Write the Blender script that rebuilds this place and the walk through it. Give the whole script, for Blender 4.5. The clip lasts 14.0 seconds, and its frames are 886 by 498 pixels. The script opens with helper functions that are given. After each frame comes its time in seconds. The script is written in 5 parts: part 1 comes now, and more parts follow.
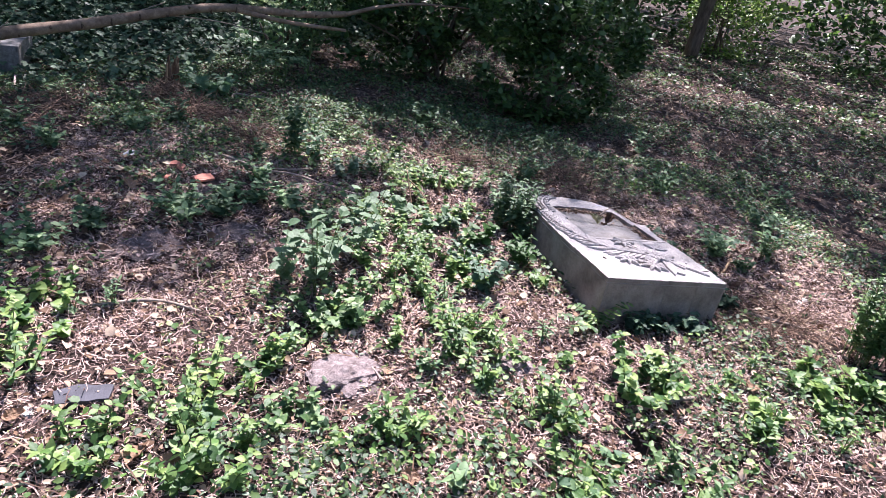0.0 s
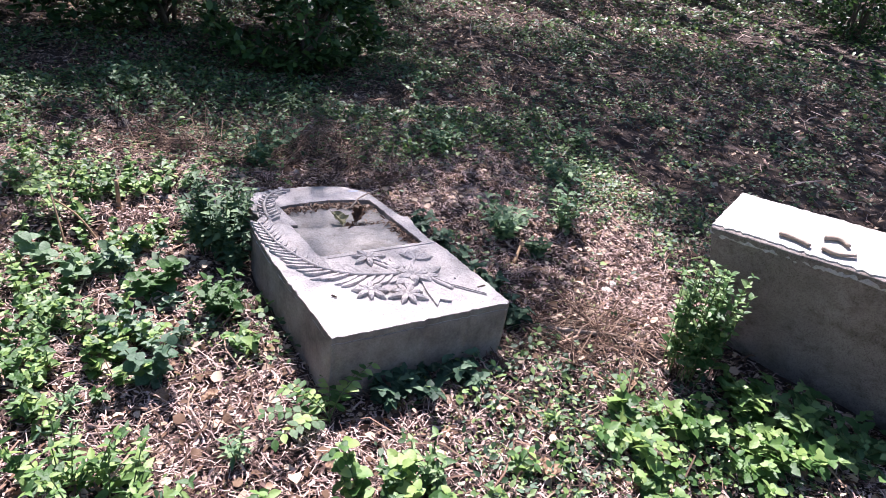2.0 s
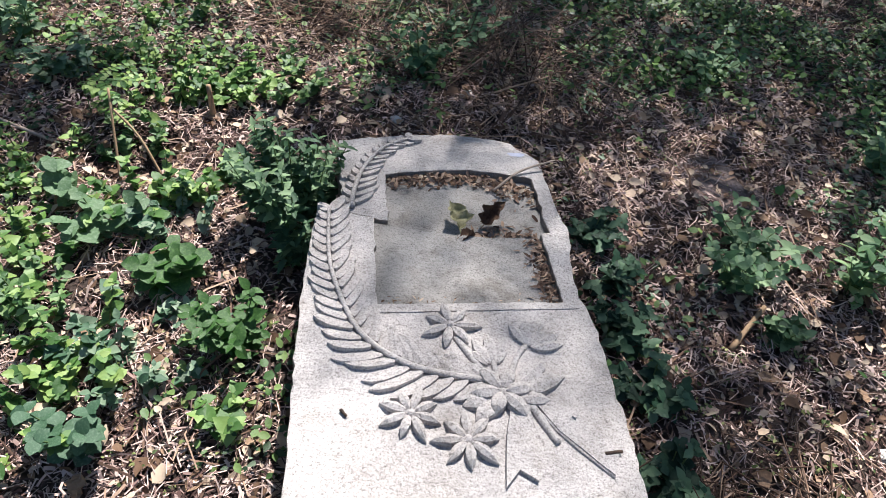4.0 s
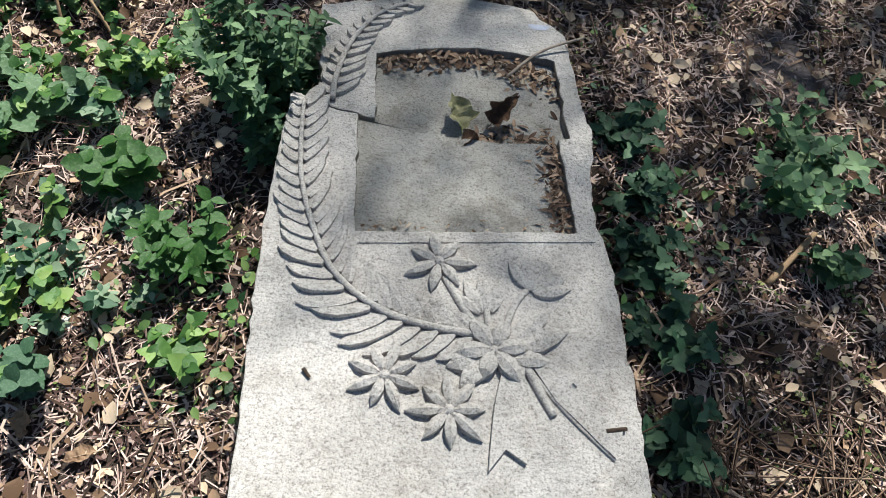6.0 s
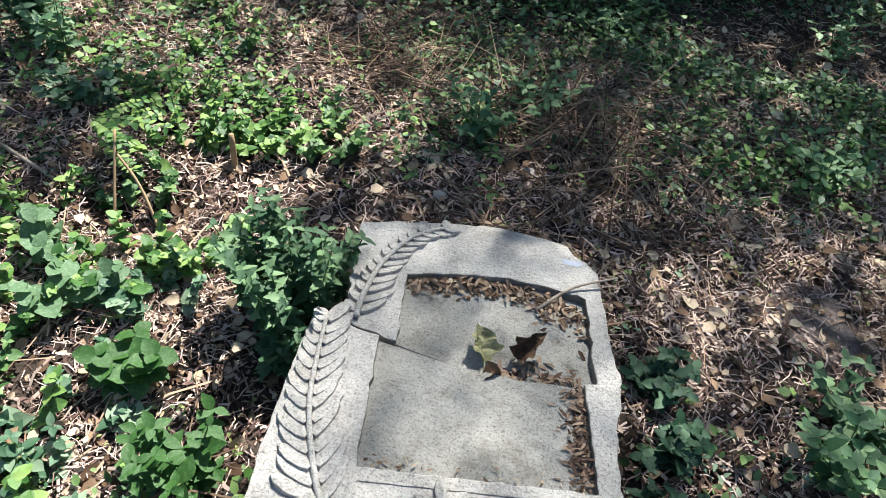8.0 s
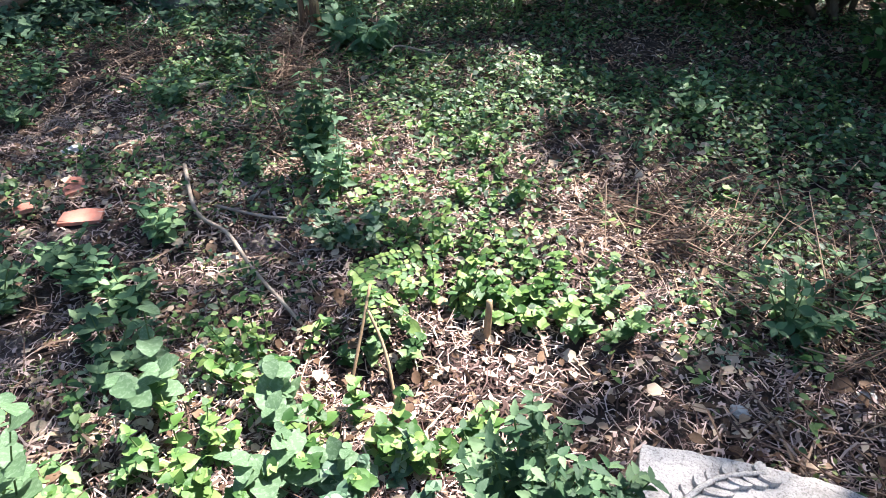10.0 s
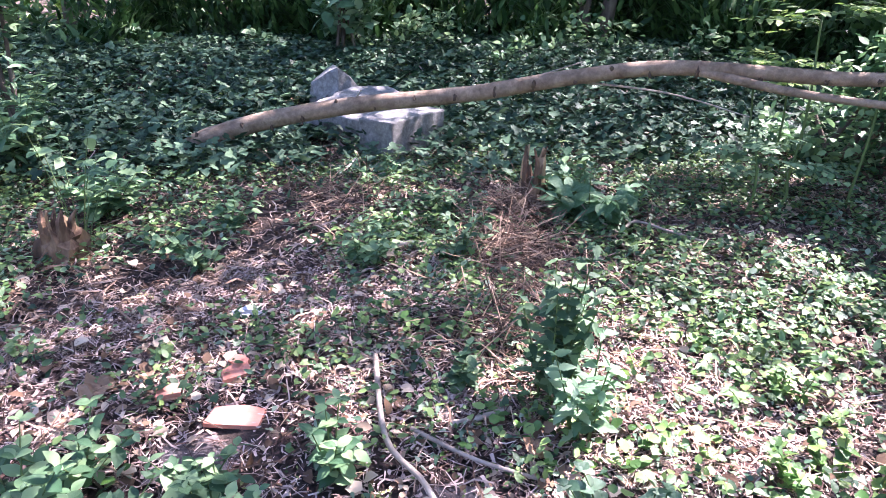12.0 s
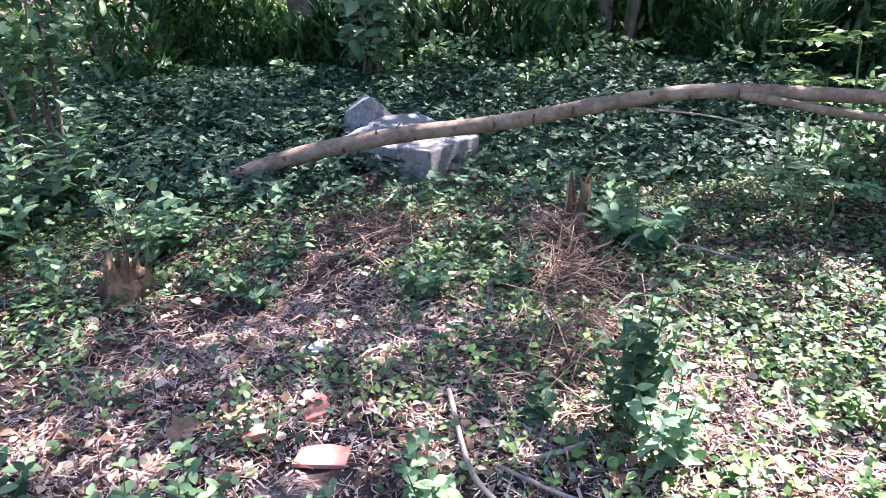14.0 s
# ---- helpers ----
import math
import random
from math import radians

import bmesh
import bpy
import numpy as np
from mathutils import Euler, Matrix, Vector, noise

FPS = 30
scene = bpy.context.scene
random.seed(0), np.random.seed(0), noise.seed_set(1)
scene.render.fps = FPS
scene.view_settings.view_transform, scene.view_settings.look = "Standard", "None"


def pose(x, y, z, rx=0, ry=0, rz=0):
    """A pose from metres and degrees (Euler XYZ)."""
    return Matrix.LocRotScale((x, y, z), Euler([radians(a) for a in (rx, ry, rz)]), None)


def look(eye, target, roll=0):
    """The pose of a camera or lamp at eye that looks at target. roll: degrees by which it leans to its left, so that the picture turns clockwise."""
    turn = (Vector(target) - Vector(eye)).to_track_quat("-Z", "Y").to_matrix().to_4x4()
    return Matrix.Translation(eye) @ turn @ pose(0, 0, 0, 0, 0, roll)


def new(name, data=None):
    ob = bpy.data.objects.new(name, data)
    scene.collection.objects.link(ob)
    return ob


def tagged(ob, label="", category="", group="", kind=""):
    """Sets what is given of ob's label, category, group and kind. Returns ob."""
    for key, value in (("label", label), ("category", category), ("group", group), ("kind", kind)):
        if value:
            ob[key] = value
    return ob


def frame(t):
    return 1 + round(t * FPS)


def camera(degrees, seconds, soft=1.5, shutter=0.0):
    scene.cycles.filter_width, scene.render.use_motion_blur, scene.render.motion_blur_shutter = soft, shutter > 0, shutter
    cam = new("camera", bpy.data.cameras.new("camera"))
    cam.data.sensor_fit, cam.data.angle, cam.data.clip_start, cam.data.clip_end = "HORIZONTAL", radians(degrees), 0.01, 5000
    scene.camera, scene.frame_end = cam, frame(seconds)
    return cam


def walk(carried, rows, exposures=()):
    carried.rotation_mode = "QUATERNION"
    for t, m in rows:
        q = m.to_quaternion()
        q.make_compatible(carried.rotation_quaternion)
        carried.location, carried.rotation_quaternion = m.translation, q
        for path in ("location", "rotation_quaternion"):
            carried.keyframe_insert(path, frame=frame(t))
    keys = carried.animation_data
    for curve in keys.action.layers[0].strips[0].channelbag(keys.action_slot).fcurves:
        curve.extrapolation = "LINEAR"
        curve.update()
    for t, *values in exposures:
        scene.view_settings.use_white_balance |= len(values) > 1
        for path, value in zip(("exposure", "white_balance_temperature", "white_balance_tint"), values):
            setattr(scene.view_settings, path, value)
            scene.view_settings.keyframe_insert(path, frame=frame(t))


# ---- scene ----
cam = camera(66.9, 14.0, soft=0.35)
PATH = [
    (0, (-1.583, -2.592, 1.722), (-1.071, -0.859, 0.864), 10.3),
    (0.5, (-1.41, -2.38, 1.706), (-0.795, -0.741, 0.74), 7.7),
    (1, (-1.217, -2.043, 1.659), (-0.336, -0.566, 0.638), 8.8),
    (1.5, (-0.979, -1.826, 1.638), (0.055, -0.463, 0.602), 9.1),
    (2, (-0.577, -1.574, 1.651), (0.35, -0.088, 0.686), 8.8),
    (2.5, (-0.316, -1.269, 1.619), (0.511, 0.193, 0.533), 8.0),
    (3, (-0.075, -0.908, 1.63), (0.515, 0.574, 0.423), 9.4),
    (3.5, (0.133, -0.667, 1.601), (0.412, 0.75, 0.218), 6.7),
    (3.7, (0.237, -0.558, 1.593), (0.417, 0.858, 0.193), 6.9),
    (5.8, (0.366, -0.055, 1.491), (0.454, 0.832, -0.299), 8.1),
    (6, (0.365, -0.053, 1.499), (0.463, 0.909, -0.251), 8.8),
    (6.5, (0.355, -0.029, 1.522), (0.415, 1.054, -0.159), 7.6),
    (7, (0.346, -0.034, 1.546), (0.46, 1.187, -0.034), 10.3),
    (7.2, (0.341, -0.027, 1.55), (0.454, 1.228, -0.003), 10.1),
    (9.3, (0.47, 0.261, 1.354), (-0.349, 1.625, 0.142), 1.5),
    (9.5, (0.403, 0.288, 1.344), (-0.496, 1.601, 0.133), 0.2),
    (10, (0.136, 0.389, 1.364), (-0.621, 1.834, 0.207), -0.4),
    (10.5, (-0.068, 0.47, 1.402), (-0.873, 1.896, 0.255), 0.2),
    (11, (-0.329, 0.674, 1.382), (-1.456, 1.941, 0.32), -2.8),
    (11.5, (-0.483, 0.811, 1.352), (-1.665, 2.117, 0.404), 0.5),
    (12, (-0.605, 0.869, 1.174), (-1.826, 2.248, 0.393), 1.0),
    (12.5, (-0.675, 0.863, 0.95), (-1.948, 2.149, 0.1), 2.6),
    (13, (-0.67, 0.857, 0.933), (-1.982, 2.248, 0.346), 0.2),
    (13.5, (-0.694, 0.851, 1.081), (-1.996, 2.222, 0.429), 0.0),
    (14, (-0.721, 0.743, 1.246), (-1.986, 2.106, 0.511), -1.1),
]
EXPOSURES = [(0.0, 1.52, 5950, 24), (3.0, 1.33, 6000, 19), (3.7, 1.15, 6100, 12), (5.8, 0.72, 6150, 0), (7.2, 1.05, 6200, -2), (9.3, 1.85, 6200, 5), (10.5, 2.3, 6050, 18), (11.0, 2.72, 5950, 28), (12.0, 3.12, 5950, 31), (12.5, 3.28, 5900, 30), (13.0, 3.1, 6000, 28), (14.0, 3.02, 6000, 27)]
walk(cam, [(t, look(eye, target, roll)) for t, eye, target, roll in PATH], EXPOSURES)

# ---------------------------------------------------------------- light
SUN = Vector((0.172, 0.545, 0.82)).normalized()      # towards the sun
world = bpy.data.worlds.new("sky")
scene.world = world
world.use_nodes = True
wn = world.node_tree.nodes
sky = wn.new("ShaderNodeTexSky")
sky.sky_type = "NISHITA"
sky.sun_disc = False
sky.sun_elevation = math.asin(SUN.z)
sky.sun_rotation = math.atan2(SUN.x, SUN.y)
wn["Background"].inputs["Strength"].default_value = 0.063
world.node_tree.links.new(sky.outputs["Color"], wn["Background"].inputs["Color"])
sun_data = bpy.data.lights.new("sun", "SUN")
sun_data.energy = 5.0
sun_data.angle = radians(0.6)
sun_data.color = (1.0, 0.93, 0.86)
sun = new("sun", sun_data)
sun.matrix_world = look(SUN * 40, (0, 0, 0))


# ---------------------------------------------------------------- materials
def material(name, stops, scale=8.0, detail=6.0, rough=0.8, bump=0.3, bump_scale=60.0, island=0.0, objvar=0.0,
             fine=None, trans=0.0, spec=0.3, stretch=(1, 1, 1), bump_dist=0.01):
    """Two-scale noise colour with bump; island: brightness spread between loose pieces; trans: light through leaves."""
    m = bpy.data.materials.new(name)
    m.use_nodes = True
    n, l = m.node_tree.nodes, m.node_tree.links
    b = n["Principled BSDF"]
    b.inputs["Roughness"].default_value = rough
    b.inputs["Specular IOR Level"].default_value = spec
    co = n.new("ShaderNodeTexCoord")
    mp = n.new("ShaderNodeMapping")
    mp.inputs["Scale"].default_value = stretch
    l.new(co.outputs["Object"], mp.inputs["Vector"])
    t1 = n.new("ShaderNodeTexNoise")
    t1.inputs["Scale"].default_value = scale
    t1.inputs["Detail"].default_value = detail
    t1.inputs["Roughness"].default_value = 0.65
    l.new(mp.outputs["Vector"], t1.inputs["Vector"])
    ramp = n.new("ShaderNodeValToRGB")
    lo, hi = 0.3, 0.7
    while len(ramp.color_ramp.elements) < len(stops):
        ramp.color_ramp.elements.new(0.5)
    for i, c in enumerate(stops):
        e = ramp.color_ramp.elements[i]
        e.position = lo + (hi - lo) * i / max(1, len(stops) - 1)
        e.color = (*c, 1)
    src = t1.outputs["Fac"]
    if island:
        geo = n.new("ShaderNodeNewGeometry")
        mix = n.new("ShaderNodeMath")
        mix.operation = "MULTIPLY_ADD"
        mix.inputs[1].default_value = island
        l.new(geo.outputs["Random Per Island"], mix.inputs[0])
        sub = n.new("ShaderNodeMath")
        sub.operation = "SUBTRACT"
        sub.inputs[1].default_value = island * 0.5
        l.new(t1.outputs["Fac"], sub.inputs[0])
        l.new(sub.outputs[0], mix.inputs[2])
        src = mix.outputs[0]
    if objvar:
        info = n.new("ShaderNodeObjectInfo")
        mo = n.new("ShaderNodeMath")
        mo.operation = "MULTIPLY_ADD"
        mo.inputs[1].default_value = objvar
        l.new(info.outputs["Random"], mo.inputs[0])
        so = n.new("ShaderNodeMath")
        so.operation = "SUBTRACT"
        so.inputs[1].default_value = objvar * 0.5
        l.new(src, so.inputs[0])
        l.new(so.outputs[0], mo.inputs[2])
        src = mo.outputs[0]
    l.new(src, ramp.inputs["Fac"])
    colour = ramp.outputs["Color"]
    t2 = n.new("ShaderNodeTexNoise")
    t2.inputs["Scale"].default_value = bump_scale
    t2.inputs["Detail"].default_value = 8
    t2.inputs["Roughness"].default_value = 0.78
    l.new(mp.outputs["Vector"], t2.inputs["Vector"])
    if fine:
        mx = n.new("ShaderNodeMix")
        mx.data_type = "RGBA"
        mx.blend_type = "MULTIPLY"
        mx.inputs["Factor"].default_value = fine
        r2 = n.new("ShaderNodeValToRGB")
        r2.color_ramp.elements[0].position = 0.35
        r2.color_ramp.elements[0].color = (0.25, 0.25, 0.25, 1)
        r2.color_ramp.elements[1].position = 0.6
        l.new(t2.outputs["Fac"], r2.inputs["Fac"])
        l.new(colour, mx.inputs["A"])
        l.new(r2.outputs["Color"], mx.inputs["B"])
        colour = mx.outputs["Result"]
    l.new(colour, b.inputs["Base Color"])
    if bump:
        bp = n.new("ShaderNodeBump")
        bp.inputs["Strength"].default_value = bump
        bp.inputs["Distance"].default_value = bump_dist
        l.new(t2.outputs["Fac"], bp.inputs["Height"])
        l.new(bp.outputs["Normal"], b.inputs["Normal"])
    if trans:
        tr = n.new("ShaderNodeBsdfTranslucent")
        l.new(colour, tr.inputs["Color"])
        ms = n.new("ShaderNodeMixShader")
        ms.inputs["Fac"].default_value = trans
        l.new(b.outputs["BSDF"], ms.inputs[1])
        l.new(tr.outputs["BSDF"], ms.inputs[2])
        l.new(ms.outputs["Shader"], n["Material Output"].inputs["Surface"])
    return m


def leaf_material(name, dark, mid, light, rough=0.45, trans=0.3, island=0.9, spec=0.5):
    return material(name, (dark, mid, light), scale=5, rough=rough, bump=0.25, bump_scale=90, island=island, trans=trans, spec=spec)


M_GROUND = material("soil_and_humus", ((0.03, 0.023, 0.02), (0.09, 0.067, 0.058), (0.18, 0.138, 0.12)), scale=5, detail=10, rough=0.95,
                    bump=0.9, bump_scale=70, fine=0.6, spec=0.1, bump_dist=0.02)
M_SOIL = material("bare_soil", ((0.13, 0.10, 0.093), (0.22, 0.175, 0.165), (0.33, 0.272, 0.26)), scale=22, detail=9, rough=0.95, bump=1.0, bump_scale=70, fine=0.6, spec=0.1)
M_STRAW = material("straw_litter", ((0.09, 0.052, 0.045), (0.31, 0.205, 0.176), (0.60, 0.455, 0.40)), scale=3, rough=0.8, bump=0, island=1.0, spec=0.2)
# Darker copy of M_STRAW: the trees' shade is put into its colour.
M_STRAW_SHADED = material("shade_toned_straw", ((0.075, 0.047, 0.038), (0.22, 0.148, 0.122), (0.44, 0.33, 0.28)), scale=3, rough=0.85, bump=0, island=1.0, spec=0.15)
M_CRUMBLE = material("crumbly_pale_earth", ((0.2, 0.155, 0.148), (0.33, 0.27, 0.26), (0.47, 0.395, 0.38)), scale=26, detail=9, rough=0.95, bump=1.0, bump_scale=60, fine=0.6, spec=0.1)
M_TWIG = material("brush_twigs", ((0.09, 0.055, 0.04), (0.22, 0.14, 0.10), (0.36, 0.25, 0.18)), scale=3, rough=0.85, bump=0, island=1.0, spec=0.2)
M_DRYLEAF = material("dry_leaf", ((0.13, 0.075, 0.045), (0.34, 0.22, 0.14), (0.58, 0.45, 0.33)), scale=4, rough=0.75, bump=0.3, island=1.0, trans=0.1)
M_COVER = leaf_material("ground_cover_leaf", (0.025, 0.065, 0.022), (0.07, 0.145, 0.045), (0.17, 0.26, 0.08))
M_COVER2 = leaf_material("creeping_leaf_bright", (0.055, 0.13, 0.03), (0.13, 0.25, 0.055), (0.25, 0.37, 0.11))
M_IVY = leaf_material("ivy_leaf", (0.016, 0.045, 0.024), (0.042, 0.095, 0.05), (0.10, 0.17, 0.095), rough=0.55, trans=0.15, spec=0.3)
M_SEED = leaf_material("seedling_leaf", (0.05, 0.125, 0.03), (0.12, 0.24, 0.06), (0.29, 0.41, 0.12), trans=0.35)
M_MOSS = leaf_material("tiny_yellow_green_leaf", (0.07, 0.11, 0.03), (0.16, 0.21, 0.06), (0.30, 0.33, 0.12), rough=0.6)
M_WILT = material("wilted_leaf", ((0.17, 0.165, 0.08), (0.31, 0.29, 0.16), (0.46, 0.42, 0.26)), scale=30, rough=0.7, bump=0.4, trans=0.15)
M_UPRIGHT = leaf_material("upright_weed_leaf", (0.05, 0.12, 0.035), (0.11, 0.21, 0.065), (0.23, 0.34, 0.13), trans=0.3)
M_NETTLE = leaf_material("nettle_leaf", (0.04, 0.095, 0.042), (0.09, 0.17, 0.078), (0.18, 0.28, 0.135), rough=0.6)
M_POPLAR = leaf_material("poplar_leaf", (0.13, 0.22, 0.11), (0.27, 0.38, 0.24), (0.58, 0.64, 0.54), rough=0.5, trans=0.35)
M_WEED = leaf_material("pale_weed_leaf", (0.10, 0.20, 0.10), (0.20, 0.33, 0.18), (0.32, 0.45, 0.27), rough=0.6, trans=0.4)
M_GREY = leaf_material("grey_green_leaf", (0.06, 0.13, 0.07), (0.13, 0.22, 0.13), (0.25, 0.33, 0.22), rough=0.5)
M_THISTLE = leaf_material("feathery_leaf", (0.06, 0.14, 0.062), (0.14, 0.25, 0.11), (0.26, 0.385, 0.18), rough=0.55)
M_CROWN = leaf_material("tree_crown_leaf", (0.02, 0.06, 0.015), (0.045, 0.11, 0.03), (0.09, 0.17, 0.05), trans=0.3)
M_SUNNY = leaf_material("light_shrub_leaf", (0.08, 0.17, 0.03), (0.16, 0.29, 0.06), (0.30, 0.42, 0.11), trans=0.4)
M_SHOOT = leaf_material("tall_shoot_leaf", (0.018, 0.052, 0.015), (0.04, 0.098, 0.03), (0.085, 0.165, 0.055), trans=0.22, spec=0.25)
M_STEM = material("green_stem", ((0.07, 0.12, 0.035), (0.14, 0.19, 0.07)), scale=8, rough=0.6, bump=0)
M_DRYSTEM = material("dry_stalk", ((0.24, 0.155, 0.09), (0.42, 0.29, 0.175)), scale=14, rough=0.8, bump=0.3)
M_BARK = material("tree_bark", ((0.06, 0.045, 0.035), (0.13, 0.10, 0.08), (0.2, 0.165, 0.13)), scale=14, rough=0.9, bump=0.8, bump_scale=30, stretch=(1, 1, 0.25))
M_LOG = material("peeled_log", ((0.16, 0.105, 0.07), (0.29, 0.205, 0.145), (0.42, 0.315, 0.235)), scale=9, detail=9, rough=0.8, bump=0.7, bump_scale=38, fine=0.5)
M_KNOT = material("bark_scar", ((0.05, 0.035, 0.028), (0.13, 0.085, 0.06)), scale=30, rough=0.9, bump=0.8)
M_ROT = material("rotten_wood", ((0.04, 0.025, 0.018), (0.15, 0.085, 0.054), (0.36, 0.225, 0.135)), scale=12, rough=0.9, bump=0.9, bump_scale=40, stretch=(1, 1, 0.3))
M_STICK = material("grey_stick", ((0.20, 0.155, 0.125), (0.36, 0.29, 0.235), (0.48, 0.40, 0.33)), scale=20, rough=0.85, bump=0.4)
def sandstone(name, low, high, grain=0.55, relief_=0.5, stain=0.5, tooled=0.0):
    """Granular stone: broad stains, fine light and dark grains, small pits, short strokes of the chisel."""
    m = bpy.data.materials.new(name)
    m.use_nodes = True
    n, l = m.node_tree.nodes, m.node_tree.links
    b = n["Principled BSDF"]
    b.inputs["Roughness"].default_value = 0.92
    b.inputs["Specular IOR Level"].default_value = 0.2
    co = n.new("ShaderNodeNewGeometry")

    def field(scale, detail, rough, lo, hi, a, z):
        t = n.new("ShaderNodeTexNoise")
        t.inputs["Scale"].default_value, t.inputs["Detail"].default_value, t.inputs["Roughness"].default_value = scale, detail, rough
        l.new(co.outputs["Position"], t.inputs["Vector"])
        r = n.new("ShaderNodeValToRGB")
        r.color_ramp.elements[0].position, r.color_ramp.elements[1].position = lo, hi
        r.color_ramp.elements[0].color, r.color_ramp.elements[1].color = (*a, 1), (*z, 1)
        l.new(t.outputs["Fac"], r.inputs["Fac"])
        return t, r

    def times(a, c, f):
        x_ = n.new("ShaderNodeMix")
        x_.data_type, x_.blend_type = "RGBA", "MULTIPLY"
        x_.inputs["Factor"].default_value = f
        l.new(a, x_.inputs["A"])
        l.new(c, x_.inputs["B"])
        return x_.outputs["Result"]

    _, base = field(3.5, 8, 0.7, 0.32, 0.68, low, high)
    t2, g = field(190, 4, 0.8, 0.34, 0.50, (0.30, 0.29, 0.28), (1.0, 1.0, 1.0))
    _, st = field(11, 6, 0.75, 0.30, 0.50, (0.55, 0.52, 0.48), (1.0, 1.0, 1.0))
    t4, pits = field(75, 4, 0.65, 0.30, 0.40, (0.4, 0.38, 0.36), (1.0, 1.0, 1.0))
    c = times(base.outputs["Color"], g.outputs["Color"], grain)
    c = times(c, st.outputs["Color"], stain)
    c = times(c, pits.outputs["Color"], 0.7)
    mp = n.new("ShaderNodeMapping")
    mp.inputs["Scale"].default_value = (60, 130, 80)
    l.new(co.outputs["Position"], mp.inputs["Vector"])
    t5 = n.new("ShaderNodeTexNoise")
    t5.inputs["Scale"].default_value, t5.inputs["Detail"].default_value, t5.inputs["Roughness"].default_value = 1.0, 5, 0.7
    l.new(mp.outputs["Vector"], t5.inputs["Vector"])
    r5 = n.new("ShaderNodeValToRGB")
    r5.color_ramp.elements[0].position, r5.color_ramp.elements[1].position = 0.33, 0.50
    r5.color_ramp.elements[0].color = (0.42, 0.40, 0.38, 1)
    l.new(t5.outputs["Fac"], r5.inputs["Fac"])
    c = times(c, r5.outputs["Color"], tooled)
    l.new(c, b.inputs["Base Color"])
    strokes = n.new("ShaderNodeMath")
    strokes.operation = "MULTIPLY_ADD"
    strokes.inputs[1].default_value = tooled * 0.8
    l.new(t5.outputs["Fac"], strokes.inputs[0])
    l.new(t4.outputs["Fac"], strokes.inputs[2])
    add = n.new("ShaderNodeMath")
    add.operation = "MULTIPLY_ADD"
    add.inputs[1].default_value = 0.4
    l.new(t2.outputs["Fac"], add.inputs[0])
    l.new(strokes.outputs[0], add.inputs[2])
    bp = n.new("ShaderNodeBump")
    bp.inputs["Strength"].default_value, bp.inputs["Distance"].default_value = relief_, 0.005
    l.new(add.outputs[0], bp.inputs["Height"])
    l.new(bp.outputs["Normal"], b.inputs["Normal"])
    return m


M_STONE = sandstone("weathered_sandstone", (0.42, 0.388, 0.372), (0.66, 0.612, 0.59), 0.9, 1.0, 0.6, 0.38)
# Block's top: glare of the sun is painted in as a paler stone.
M_STONE_LIT_TOP = sandstone("sunlit_top_stone", (0.46, 0.43, 0.40), (0.62, 0.59, 0.55), 0.6, 0.9, 0.3)
M_STONE_IN = sandstone("darker_panel_stone", (0.26, 0.242, 0.225), (0.46, 0.43, 0.405), 0.85, 0.7, 0.9, 0.3)
M_STONE_DK = sandstone("dark_brown_stone", (0.20, 0.172, 0.156), (0.36, 0.318, 0.295), 0.9, 1.0, 1.0, 0.35)
# Slab sides: rough and dirty, with their shade also put into the colour.
M_STONE_SIDE = material("hewn_dirty_shaded_side", ((0.17, 0.143, 0.124), (0.33, 0.285, 0.252), (0.47, 0.415, 0.37)), scale=6, detail=10, rough=0.95,
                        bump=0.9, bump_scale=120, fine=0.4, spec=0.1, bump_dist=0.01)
M_GRANITE = material("grey_granite", ((0.15, 0.141, 0.138), (0.26, 0.246, 0.24), (0.40, 0.382, 0.373)), scale=28, detail=8, rough=0.8, bump=0.5, bump_scale=80, fine=0.45)
M_TILE = material("terracotta", ((0.50, 0.185, 0.13), (0.62, 0.25, 0.18), (0.68, 0.33, 0.25)), scale=12, rough=0.85, bump=0.3)
M_FOIL = material("plastic_scrap", ((0.33, 0.34, 0.40), (0.76, 0.77, 0.80)), scale=40, rough=0.3, bump=0.3)
M_RUST = material("rusty_metal", ((0.06, 0.028, 0.02), (0.16, 0.07, 0.045)), scale=30, rough=0.9, bump=0.6)
M_SLATE = material("blue_slate", ((0.05, 0.05, 0.06), (0.10, 0.10, 0.12)), scale=14, rough=0.7, bump=0.4)
M_PALE = material("pale_pebble", ((0.5, 0.47, 0.43), (0.72, 0.69, 0.64)), scale=20, rough=0.85, bump=0.4)

# ---------------------------------------------------------------- terrain
def smooth(a, b, v):
    t = np.clip((np.asarray(v, float) - a) / (b - a), 0, 1)
    return t * t * (3 - 2 * t)


_rs = np.random.RandomState(3)
WAVES = [(_rs.uniform(0.6, 6.5), _rs.uniform(0, 6.28), _rs.uniform(0, 6.28)) for _ in range(26)]


def waves(x, y, seed=0):
    """Smooth uneven field, about -1 to 1."""
    v = 0
    for i, (k, a, p) in enumerate(WAVES):
        v = v + np.sin(k * (x * math.cos(a + seed) + y * math.sin(a + seed)) + p + 3.1 * seed) / (0.6 + 0.35 * k)
    return v / 3.2


HOLES = [(-0.06, -0.81, 0.085, 0.09), (-0.62, 1.47, 0.14, 0.10)]


